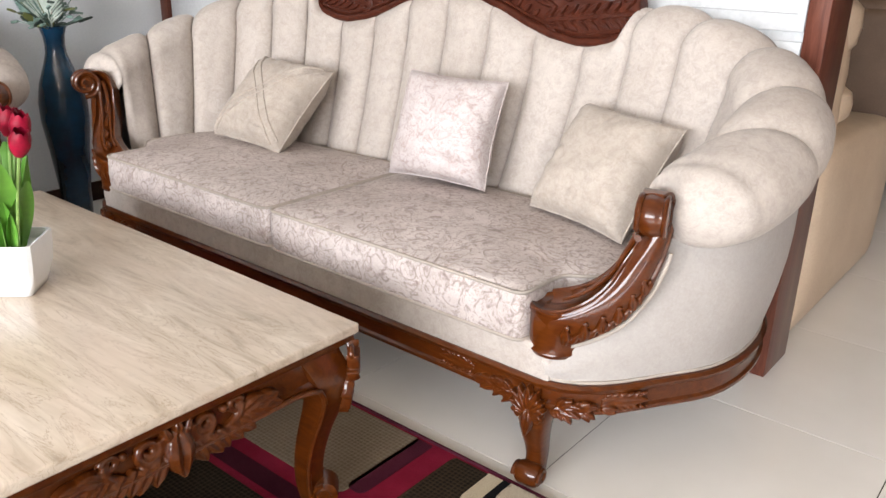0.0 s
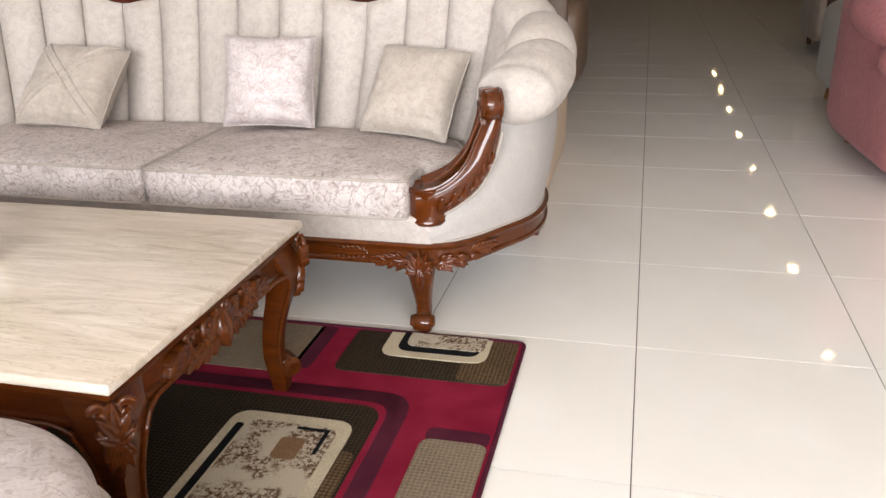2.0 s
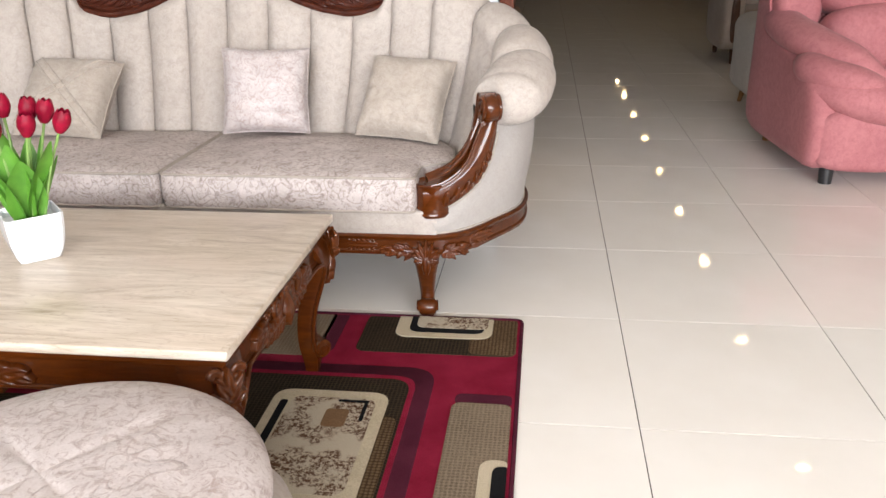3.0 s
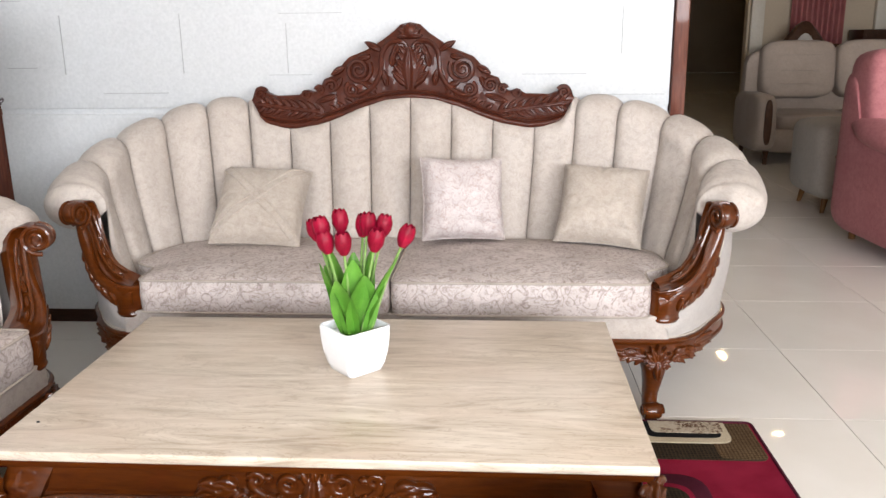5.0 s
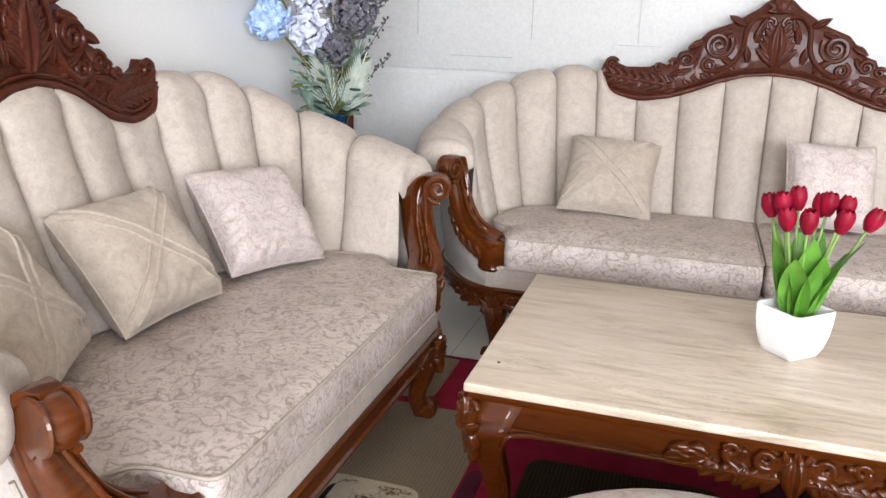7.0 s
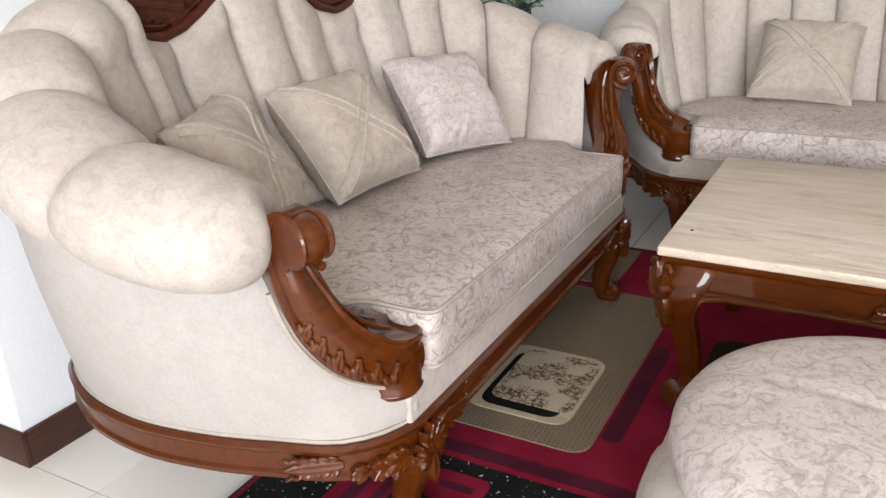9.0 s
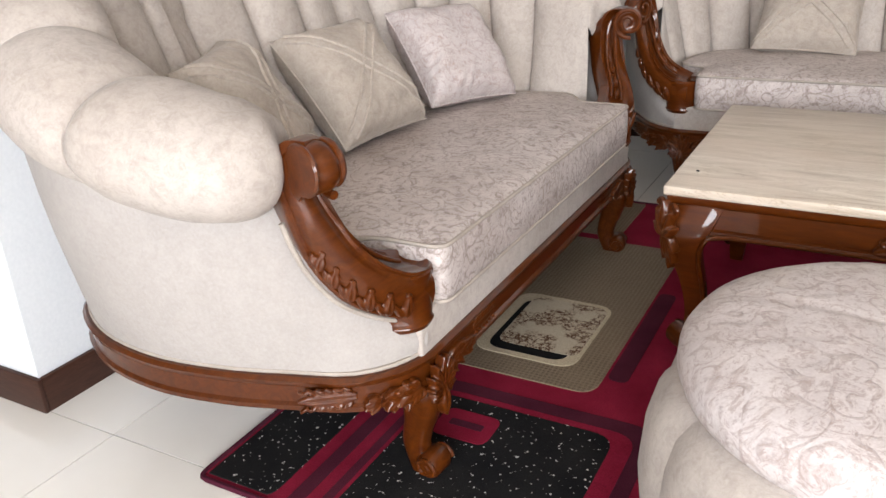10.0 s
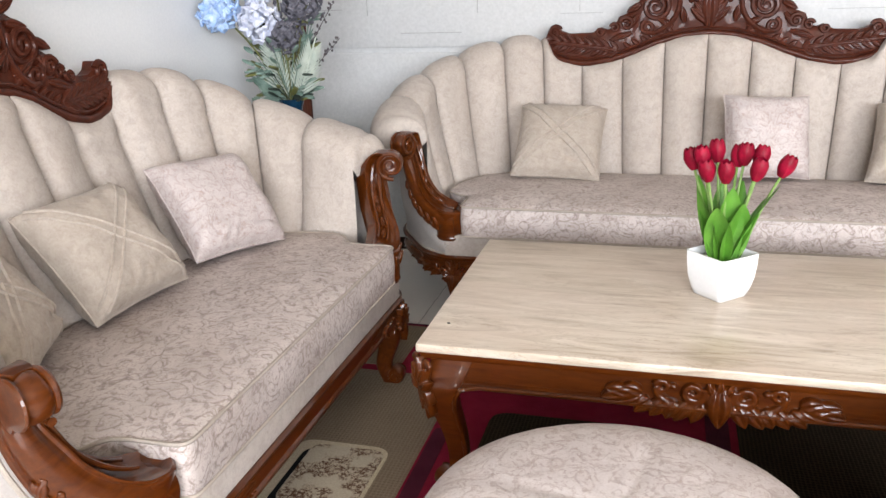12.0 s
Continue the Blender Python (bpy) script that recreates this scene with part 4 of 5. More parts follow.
def table_leg(sx, sy):
    """A bowed leg of square section that broadens into the apron and rolls out into a scroll foot."""
    d = Vector((sx, sy, 0)).normalized()
    side = Vector((-d.y, d.x, 0))
    rows = []
    for q in spline([(z, o, w) for z, o, w in LEG], 34):
        z, o, w = q
        cx, cy = sx * (hx + o - w / 2), sy * (hy + o - w / 2)
        row = []
        for k in range(28):
            a = 2 * math.pi * (k + .5) / 28
            ca, sa = math.cos(a), math.sin(a)
            g = (abs(ca) ** 9 + abs(sa) ** 9) ** (-1 / 9)
            row.append(Vector((cx + ca * g * w / 2, cy + sa * g * w / 2, z)))
        rows.append(row)
    b = bmesh.new()
    vs = skin(b, rows, close_u=True)
    cap(b, vs[0]), cap(b, vs[-1])
    lg = part("leg", b, M_WOOD, T)
    f = Vector((sx * (hx - .014), sy * (hy - .014), .066))
    b = bmesh.new()
    rows = []
    for w, r in ((-.030, .008), (-.029, .020), (-.024, .027), (0, .0285), (.024, .027), (.029, .020), (.030, .008)):
        rows.append([f + side * w + (d * math.cos(a) + Vector((0, 0, 1)) * math.sin(a)) * r for a in (2 * math.pi * k / 18 for k in range(18))])
    vs = skin(b, rows, close_u=True)
    cap(b, vs[0]), cap(b, vs[-1])
    for sg in (-1, 1):
        spiral(b, f + side * (sg * .028), .024, .005, 1.4, .005, d, Vector((0, 0, 1)), 20, 1.6)
    part("scroll_foot", b, M_WOOD, lg)
    return lg


# a bead follows the lower edge of each apron and turns down along the legs
for sx, sy in ((0, -1), (0, 1), (-1, 0), (1, 0)):
    line = []
    H = hx if sy else hy
    for side in (-1, 1):
        half = []
        for k in range(15):
            z = .07 + (.325 - .07) * k / 14
            o, w = leg_at(z)
            half.append((side * (H + o - w), o, z))
        half.append((side * (H - .075), .026, .329))
        half.append((side * (H - .10), .020, .330))
        line += half if side < 0 else list(reversed(half))
    b = bmesh.new()
    pts = [Vector((u, sy * (hy + o + .001), z)) if sy else Vector((sx * (hx + o + .001), u, z)) for u, o, z in line]
    tube(b, pts, .0055, 8)
    part("apron_bead", b, M_WOOD, T)
for sx in (-1, 1):
    for sy in (-1, 1):
        d = Vector((sx, sy, 0)).normalized()
        lg = table_leg(sx, sy)
        b = bmesh.new()
        o = Vector((sx * (hx + .028), sy * (hy + .028), .33))
        s_ = Vector((-d.y, d.x, 0))
        for a, L, z in ((0, .07, 0), (.5, .055, .0), (-.5, .055, .0), (.9, .04, -.01), (-.9, .04, -.01)):
            leaf(b, o + Vector((0, 0, z)), (Vector((0, 0, 1)) * math.cos(a) + s_ * math.sin(a)).normalized(), d, L, .013, .014, .5)
        for a, L, z in ((0, .10, .01), (.25, .075, .0), (-.25, .075, .0), (.5, .05, .0), (-.5, .05, .0)):
            leaf(b, o + Vector((0, 0, z)) - d * .006, (Vector((0, 0, -1)) * math.cos(a) + s_ * math.sin(a) - d * .12).normalized(), d, L, .011, .012, .3)
        for k in (-1, 1):
            spiral(b, o + s_ * (k * .022) + Vector((0, 0, .052)), .014, .003, 1.4, .006, s_ * k, Vector((0, 0, 1)), 18)
        part("knee_carving", b, M_WOOD, lg, fuse=.0022)


def apron_carving(c, ex, n, wide):
    """Scrolling leaves in the middle of an apron, hanging a little below it."""
    up = Vector((0, 0, 1))
    b = bmesh.new()
    c = Vector(c)
    leaf(b, c + up * .035, -up, n, .082, .030, .018, .5)
    leaf(b, c + up * .03, up, n, .03, .010, .014)
    for k in (-1, 1):
        x = ex * k
        leaf(b, c + x * .012 + up * .02, (up + x * .35).normalized(), n, .04, .008, .012)
        spiral(b, c + x * .05 + up * .022, .024, .005, 1.6, .010, x, up, 26, 2.6)
        tube(b, spline([c + x * .035 + up * .0, c + x * .075 - up * .012, c + x * .115 + up * .006, c + x * .125 + up * .03], 14), .009, 8)
        spiral(b, c + x * .112 + up * .03, .015, .004, 1.2, .008, x, up, 18, .2)
        for off, a, L in ((.03, -1.15, .055), (.05, -.95, .06), (.075, -1.1, .05), (.095, -.9, .052), (.12, -.75, .05), (.135, .35, .05), (.14, -.05, .065), (.135, -.42, .065), (.16, .15, .055), (.165, -.3, .06)):
            leaf(b, c + x * (off * wide) + up * (.0 if off < .13 else .012), (x * math.cos(a) + up * math.sin(a)).normalized(), n, L * .86, .019, .011, .5)
        ball(b, c + x * .09 + up * .033, .009, .009, .008)
    part("apron_carving", b, M_WOOD, T, fuse=.0022)


for sy in (-1, 1):
    apron_carving((0, sy * (hy + .014), .342), Vector((1, 0, 0)), Vector((0, sy, 0)), 1.12)
for sx in (-1, 1):
    apron_carving((sx * (hx + .014), 0, .342), Vector((0, 1, 0)), Vector((sx, 0, 0)), .95)
SP = thing("dark_chip", pose(-2.016, -.98, .440), "tiny dark chip lying on the travertine top", "chip")
b = bmesh.new()
ball(b, Vector((0, 0, .0015)), .004, .003, .0018, 8, 6)
part("flake", b, M_BLACK, SP)


# ---- ottomans ----
def ottoman(c, turn):
    O = thing("ottoman", pose(c[0], c[1], 0, 0, 0, turn), "round beige velvet ottoman with a padded patterned lid, on the rug", "ottoman", "round ottomans by the table")
    n = 10
    prof = [(.285, .045), (.308, .07), (.328, .14), (.336, .22), (.330, .29), (.318, .335), (.296, .362), (.262, .375)]
    for k in range(n):
        b = bmesh.new()
        rows = []
        for i in range(9):
            f = i / 8
            a = 2 * math.pi * (k + f) / n
            puff = .012 * (1 - abs(2 * f - 1) ** 3) - .006
            rows.append([Vector((math.cos(a) * (r + puff), math.sin(a) * (r + puff), z)) for r, z in prof])
        skin(b, rows)
        part("side_channel", b, M_VELVET, O)
    b = bmesh.new()
    rows = []
    sides = 72
    for r, z in [(.26, .366), (.280, .368), (.292, .378), (.299, .398), (.297, .42), (.286, .438), (.264, .449), (.235, .457), (.19, .463), (.14, .467), (.09, .469), (.04, .470), (.004, .470)]:
        row = []
        for k in range(sides):
            a = 2 * math.pi * k / sides
            x, y = r * math.cos(a), r * math.sin(a)
            u, v = (x + y) / .155, (x - y) / .155
            q = min(abs(u - round(u)), abs(v - round(v)))
            dz = -.0032 * math.exp(-(q / .06) ** 2) * smooth01((.30 - r) / .05)
            row.append(Vector((x, y, z + dz)))
        rows.append(row)
    vs = skin(b, rows, close_u=True)
    cap(b, vs[0]), cap(b, vs[-1])
    part("lid", b, M_OTTOMAN, O, "padded lid in pale pink damask")
    for k in range(4):
        b = bmesh.new()
        a = math.pi / 4 + k * math.pi / 2
        lathe(b, [(.018, .012), (.024, .05)], 10, (.2 * math.cos(a), .2 * math.sin(a)))
        part("foot", b, M_BLACK, O)
    return O


ottoman((-.905, -1.49), 10)
ottoman((-1.597, -1.628), 32)

# ---- rug ----
RG = thing("rug", pose(-1.515, -.94, 0), "crimson, black and tan woven rug with rounded blocks, on the tiles", "rug")
RX, RY = 1.215, .89


def patch(x0, x1, y0, y1, r, z, mat, name="pile_block", cut=()):
    """A rounded block of pile; world corners, clipped to the rug."""
    b = bmesh.new()
    ring = [(x0, y0), (x1, y0), (x1, y1), (x0, y1)]
    pts = [p for p in rounded_ring(ring, r, 6)]
    lo = [b.verts.new((max(-RX + .012, min(RX - .012, p.x + 1.515)), max(-RY + .012, min(RY - .012, p.y + .94)), .004)) for p in pts]
    cx, cy = (x0 + x1) / 2 + 1.515, (y0 + y1) / 2 + .94
    hi = [b.verts.new((v.co.x + (cx - v.co.x) * .012, v.co.y + (cy - v.co.y) * .012, z)) for v in lo]
    for i in range(len(lo)):
        j = (i + 1) % len(lo)
        if (lo[i].co - lo[j].co).length > 1e-5:
            b.faces.new((lo[i], lo[j], hi[j], hi[i]))
    b.faces.new(hi)
    part(name, b, mat, RG)


b = bmesh.new()
ring = rounded_ring([(-RX, -RY), (RX, -RY), (RX, RY), (-RX, RY)], .02, 3)
lo = [b.verts.new((p.x, p.y + .004 * noise.noise(Vector((p.x * 5, p.y * 5, 0))), .0)) for p in ring]
hi = [b.verts.new((v.co.x * .997, v.co.y * .997, .0075)) for v in lo]
for i in range(len(lo)):
    j = (i + 1) % len(lo)
    b.faces.new((lo[i], lo[j], hi[j], hi[i]))
b.faces.new(hi)
part("field", b, M_RUGRED, RG, "crimson cut pile")
b = bmesh.new()
tube(b, [Vector((v[0], v[1], .006)) for v in [(p.x, p.y) for p in ring]], .006, 6, closed=True)
part("binding", b, M_RUGPLUM, RG, "dark overcast edge")
# the east end
patch(-.78, -.31, -.29, -.05, .035, .0095, M_RUGDARK)
patch(-.45, -.31, -.285, -.052, .03, .0105, M_RUGBROWN)
patch(-.68, -.385, -.195, .02, .045, .012, M_RUGCREAM)
patch(-.64, -.41, -.165, .02, .035, .0135, M_RUGBAR)
patch(-.62, -.40, -.138, .02, .03, .015, M_RUGSPECK)
patch(-1.55, -.875, -.33, -.05, .03, .0095, M_RUGTAN)
patch(-.89, -.84, -.30, -.05, .02, .0095, M_RUGPLUM)
patch(-1.42, -.52, -1.62, -.365, .085, .0095, M_RUGPLUM)
patch(-1.36, -.565, -1.56, -.415, .065, .0103, M_RUGRED)
patch(-1.34, -.58, -1.54, -.435, .06, .0112, M_RUGDARK)
patch(-.70, -.59, -1.52, -.62, .03, .0120, M_RUGBROWN)
patch(-.93, -.625, -1.0, -.515, .05, .0130, M_RUGCREAM)
patch(-.905, -.885, -.97, -.57, .008, .0140, M_RUGBAR)
patch(-.89, -.66, -.975, -.955, .008, .0141, M_RUGBAR)
patch(-.88, -.655, -.94, -.55, .035, .0142, M_RUGSPECK)
patch(-.775, -.715, -.685, -.605, .014, .0152, M_RUGSQ)
patch(-.755, -.675, -.572, -.562, .003, .0153, M_RUGBAR)
patch(-.685, -.675, -.655, -.563, .003, .0154, M_RUGBAR)
patch(-.46, -.31, -.545, -.495, .022, .0095, M_RUGPLUM)
patch(-.465, -.31, -1.35, -.535, .03, .0105, M_RUGTAN)
patch(-.375, -.30, -1.05, -.775, .04, .0120, M_RUGCREAM)
patch(-.345, -.30, -1.02, -.80, .03, .0135, M_RUGBAR)
# the west end
patch(-2.70, -2.14, -1.265, -.42, .05, .0095, M_RUGTAN)
patch(-2.475, -2.215, -1.185, -.855, .05, .0110, M_RUGCREAM)
patch(-2.445, -2.245, -1.165, -.895, .04, .0122, M_RUGBAR)
patch(-2.43, -2.225, -1.135, -.875, .035, .0134, M_RUGSPECK)
patch(-2.135, -2.09, -1.19, -.72, .02, .0095, M_RUGPLUM)
patch(-2.48, -1.98, -2.0, -1.325, .06, .0095, M_RUGPLUM)
patch(-2.46, -2.01, -2.0, -1.365, .055, .0103, M_RUGRED)
patch(-2.45, -2.05, -2.0, -1.385, .05, .0112, M_RUGBLACK)
patch(-2.40, -2.275, -1.525, -1.43, .025, .0124, M_RUGRED)
patch(-2.375, -2.30, -1.485, -1.465, .005, .0132, M_RUGPLUM)
patch(-2.80, -2.565, -1.83, -1.30, .04, .0095, M_RUGBLACK)
patch(-2.535, -2.505, -1.83, -1.30, .01, .0095, M_RUGPLUM)
patch(-2.72, -2.35, -.385, -.05, .03, .0095, M_RUGTAN)
patch(-2.0, -1.5, -1.2, -.6, .06, .0095, M_RUGDARK)


# ---- scatter cushions ----
def scatter(centre, yaw, lean, roll, size, mat, label, cross):
    m = Matrix.Translation(centre) @ pose(0, 0, 0, 0, 0, yaw) @ pose(0, 0, 0, -lean, 0, 0) @ pose(0, 0, 0, 0, roll, 0)
    C = thing("scatter_cushion", m, label, "cushion", "scatter cushions on the sofas")
    n = 40
    h = size / 2

    def pt(u, v, side):
        fx = 1 - .055 * (1 - v * v) + .012 * noise.noise(Vector((v * 3, u, centre[1] * 7)))
        fz = 1 - .055 * (1 - u * u) + .012 * noise.noise(Vector((u * 3, v, centre[0] * 7)))
        th = .076 * ((1 - u ** 4) * (1 - v ** 4)) ** .5 + .002
        q = Vector((u * 2.2 + centre[0] * 9, v * 2.2, side * 3.0))
        edge = max(abs(u), abs(v)) ** 2
        # puckers gather along the seams, soft folds near the lower edge
        w = .006 * noise.noise(q) + .012 * edge * (abs(noise.noise(q * 2.1 + Vector((0, 0, 5)))) - .25)
        w += .006 * max(abs(u), abs(v)) ** 4 * math.sin(9 * noise.noise(q * .8) + (v if abs(u) > abs(v) else u) * 17)
        w -= .011 * math.exp(-((v + .62 + .14 * u + .1 * noise.noise(q)) / .07) ** 2) * smooth01((u + .1) / .5)
        return Vector((u * h * fx, side * (th + w * (1 - max(abs(u), abs(v)) ** 8)), v * h * fz))
    b = bmesh.new()
    for side in (-1, 1):
        skin(b, [[pt(-1 + 2 * i / n, -1 + 2 * j / n, side) for i in range(n + 1)] for j in range(n + 1)])
    bmesh.ops.remove_doubles(b, verts=b.verts, dist=.0005)
    part("cover", b, mat, C)
    b = bmesh.new()
    edge = [(-1 + 2 * k / 20, -1) for k in range(20)] + [(1, -1 + 2 * k / 20) for k in range(20)] + [(1 - 2 * k / 20, 1) for k in range(20)] + [(-1, 1 - 2 * k / 20) for k in range(20)]
    tube(b, [Vector((pt(u, v, 1).x, 0, pt(u, v, 1).z)) for u, v in edge], .0026, 6, closed=True)
    part("seam", b, mat, C)
    if cross:
        for a, c, off in ((1, 1, .06), (1, 1, -.06), (1, -1, .06), (1, -1, -.06)):
            b = bmesh.new()
            line = []
            for k in range(25):
                t = -.9 + 1.8 * k / 24
                u, v = t + off, c * t - off * c * 1.0
                u, v = max(-.98, min(.98, u)), max(-.98, min(.98, v))
                line.append(pt(u, v, -1) + Vector((0, -.001, 0)))
            tube(b, line, .004, 6)
            part("stitched_ridge", b, mat, C)
    return C


L_B = "beige velvet scatter cushion with stitched crossing bands on the sofa"
L_P = "pale pink damask scatter cushion leaning on the sofa back"
scatter((-1.947, .405, .600), 2.7, 46, 3, .326, M_PILLOW, L_B, True)
scatter((-1.217, .425, .627), 14, 21, 2.5, .298, M_PATTERN, L_P, False)
scatter((-.723, .425, .603), -11, 36, 3, .302, M_PILLOW, "plain beige velvet scatter cushion leaning on the sofa back", False)
scatter((-2.771, -.664, .604), 70, 42, 3.5, .306, M_PATTERN, L_P, False)
scatter((-2.816, -1.095, .608), 82.4, 41, -1.7, .306, M_PILLOW, L_B, True)
scatter((-2.783, -1.503, .617), 114.7, 34, -1.9, .304, M_PILLOW, L_B, True)

# ---- tulips ----
PT = thing("tulip_pot", pose(-1.417, -.684, .440, 0, 0, 44), "white square ceramic pot of red artificial tulips on the table", "potted flowers")
b = bmesh.new()
rows = []
for h, z in ((.040, .0), (.0435, .002), (.0505, .02), (.0570, .05), (.0600, .08), (.0610, .109), (.0605, .111), (.0570, .111), (.0555, .09)):
    row = []
    for k in range(48):
        a = 2 * math.pi * (k + .5) / 48
        ca, sa = math.cos(a), math.sin(a)
        q = (abs(ca) ** 22 + abs(sa) ** 22) ** (-1 / 22)
        row.append(Vector((h * ca * q, h * sa * q, z)))
    rows.append(row)
vs = skin(b, rows, close_u=True)
cap(b, vs[0]), cap(b, vs[-1])
part("pot", b, M_POT, PT)
inv = Matrix.Rotation(radians(-44), 3, "Z")
rnd = random.Random(5)
heads = [(-.075, .01, .335), (-.055, -.02, .345), (-.025, .02, .352), (-.045, -.035, .318), (-.008, -.045, .318), (.032, .02, .345), (.055, -.03, .322), (.112, .0, .325), (.02, .035, .338), (.064, .025, .34)]
for hx_, hy_, hz in heads:
    tip = inv @ Vector((hx_, hy_, 0)) + Vector((0, 0, hz - .03))
    root = inv @ Vector((hx_ * .3, hy_ * .4, 0)) + Vector((0, 0, .085))
    mid = root.lerp(tip, .55) + Vector((0, 0, .015))
    b = bmesh.new()
    tube(b, spline([root, mid, tip], 10), .0032, 7)
    stem = part("stem", b, M_STEM, PT)
    axis = (tip - mid).normalized()
    sx_ = axis.cross(Vector((0.3, 1, 0.1))).normalized()
    sy_ = axis.cross(sx_)
    for ring_, scale_ in ((0, 1.0), (1, .93)):
        for k in range(3):
            a0 = 2 * math.pi * k / 3 + ring_ * math.pi / 3 + rnd.uniform(-.15, .15)
            prs = []
            for i in range(8):
                t = i / 7
                rad = .0192 * scale_ * (math.sin(math.pi * (.13 + .66 * t)) ** .85) * (1 + rnd.uniform(-.03, .03))
                wid = 1.2 * (1 - .62 * t ** 4)
                z = .054 * t
                prs.append([tip + axis * (z - .004 * abs(w) ** 2 * t) + (sx_ * math.cos(a0 + w * wid) + sy_ * math.sin(a0 + w * wid)) * rad for w in (-1, -.5, 0, .5, 1)])
            b = bmesh.new()
            skin(b, prs)
            part("petal", b, M_PETAL, stem)
for k, (a, L, lean_, w) in enumerate(((-2.6, .20, .30, .017), (-1.9, .165, .34, .018), (-1.35, .21, .12, .018), (-.9, .17, .22, .022), (-.3, .22, .45, .014), (.2, .17, .42, .015), (.9, .21, .2, .015), (1.7, .20, .22, .016), (2.5, .22, .3, .016), (3.0, .18, .28, .017))):
    w *= 1.3
    b = bmesh.new()
    d = inv @ Vector((math.cos(a), math.sin(a), 0))
    sd = Vector((-d.y, d.x, 0))
    rws = []
    for i in range(11):
        t = i / 10
        c = d * (.015 + L * lean_ * (t ** 1.4)) + Vector((0, 0, .085 + L * t * (1 - .1 * t)))
        ww = 1.45 * w * math.sin(math.pi * (.18 + .80 * t)) ** .8
        rws.append([c + sd * ww * v + d * (.35 * ww * (v * v)) for v in (-1, -.5, 0, .5, 1)])
    skin(b, rws)
    part("leaf", b, M_LEAF, PT)

# ---- floor vase with dried and silk flowers ----
VP = Vector((-2.92, .17, 0))
VS = thing("floor_vase", pose(*VP), "tall glossy blue and black floor vase standing in the corner", "vase")
b = bmesh.new()
lathe(b, [(.055, 0), (.058, .01), (.054, .04), (.058, .15), (.074, .32), (.088, .44), (.088, .51), (.075, .58), (.050, .65), (.038, .69), (.036, .72), (.039, .755), (.047, .782), (.048, .788), (.043, .786), (.03, .75)], 36)
part("body", b, M_VASE, VS)
b = bmesh.new()
tube(b, [Vector((.0465 * math.cos(a), .0465 * math.sin(a), .787)) for a in (2 * math.pi * k / 36 for k in range(36))], .004, 8, closed=True)
part("rim", b, M_VASE, VS, "deep blue glazed rim")
b = bmesh.new()
lathe(b, [(.058, 0), (.061, .006), (.061, .018), (.056, .024)], 36)
part("foot", b, M_VASE, VS)
FL = thing("flower_bouquet", pose(VP.x, VP.y, .755), "blue silk hydrangeas with sage leaves and pale fronds in the vase", "bouquet")
rnd = random.Random(11)


def blossom_head(c, R, n, mat, size):
    b = bmesh.new()
    for k in range(n):
        z = 1 - 2 * (k + .5) / n
        a = k * 2.39996
        q = math.sqrt(1 - z * z)
        nrm = Vector((q * math.cos(a), q * math.sin(a), z))
        p = Vector(c) + nrm * R * rnd.uniform(.55, 1.12)
        t1 = nrm.cross(Vector((.2, .3, 1))).normalized()
        t2 = nrm.cross(t1)
        for j in range(4):
            w = j * math.pi / 2 + rnd.uniform(0, .6)
            dd = (t1 * math.cos(w) + t2 * math.sin(w) + nrm * .35).normalized()
            leaf(b, p, dd, nrm, size, size * .5, size * .16, .5, 3)
    return b


# (east, south-north, height): towards the room is +x and -y
for c, R, n, mat, sz in (((-.19, -.13, .36), .06, 38, M_BLUE, .034), ((-.22, -.08, .50), .065, 40, M_BLUE, .034), ((-.07, -.07, .44), .072, 54, M_LILAC, .021), ((-.02, -.03, .57), .078, 54, M_LILAC, .021), ((-.05, -.11, .32), .06, 24, M_LILAC, .032),
                         ((.08, -.03, .38), .080, 110, M_GREYFL, .016), ((.13, .0, .48), .068, 90, M_GREYFL, .016), ((-.15, .03, .62), .07, 40, M_BLUE, .028), ((.03, -.08, .27), .055, 40, M_GREYFL, .02), ((-.1, -.1, .55), .06, 24, M_LILAC, .032)):
    part("flower_head", blossom_head(c, R, n, mat, sz), mat, FL)
    b = bmesh.new()
    tube(b, spline([(0, 0, -.1), (c[0] * .4, c[1] * .4, c[2] * .5), c], 8), .004, 6)
    part("stem", b, M_OLIVE, FL)
for base, tip_, w, mat in (((0, -.02, .03), (-.04, -.09, .30), .085, M_PALEFAN), ((.04, -.02, .03), (.14, -.05, .26), .08, M_PALEFAN), ((-.02, -.03, .02), (-.11, -.07, .14), .05, M_SAGE), ((.03, 0, .02), (.09, .02, .33), .06, M_SAGE)):
    b = bmesh.new()
    base, tip_ = Vector(base), Vector(tip_)
    ax = (tip_ - base).normalized()
    nn = Vector((.35, -.9, .2)).normalized()
    sd = ax.cross(nn).normalized()
    for k in range(13):
        t = .12 + .85 * k / 12
        p = base.lerp(tip_, t * .75)
        for sg in (-1, 1):
            leaf(b, p, (ax * .8 + sd * sg * .62 * (1.15 - t * .6)).normalized(), nn, w * (1.25 - .45 * t), .0042, .003, .3, 4)
    tube(b, [base, tip_], .0028, 6)
    part("frond", b, mat, FL)
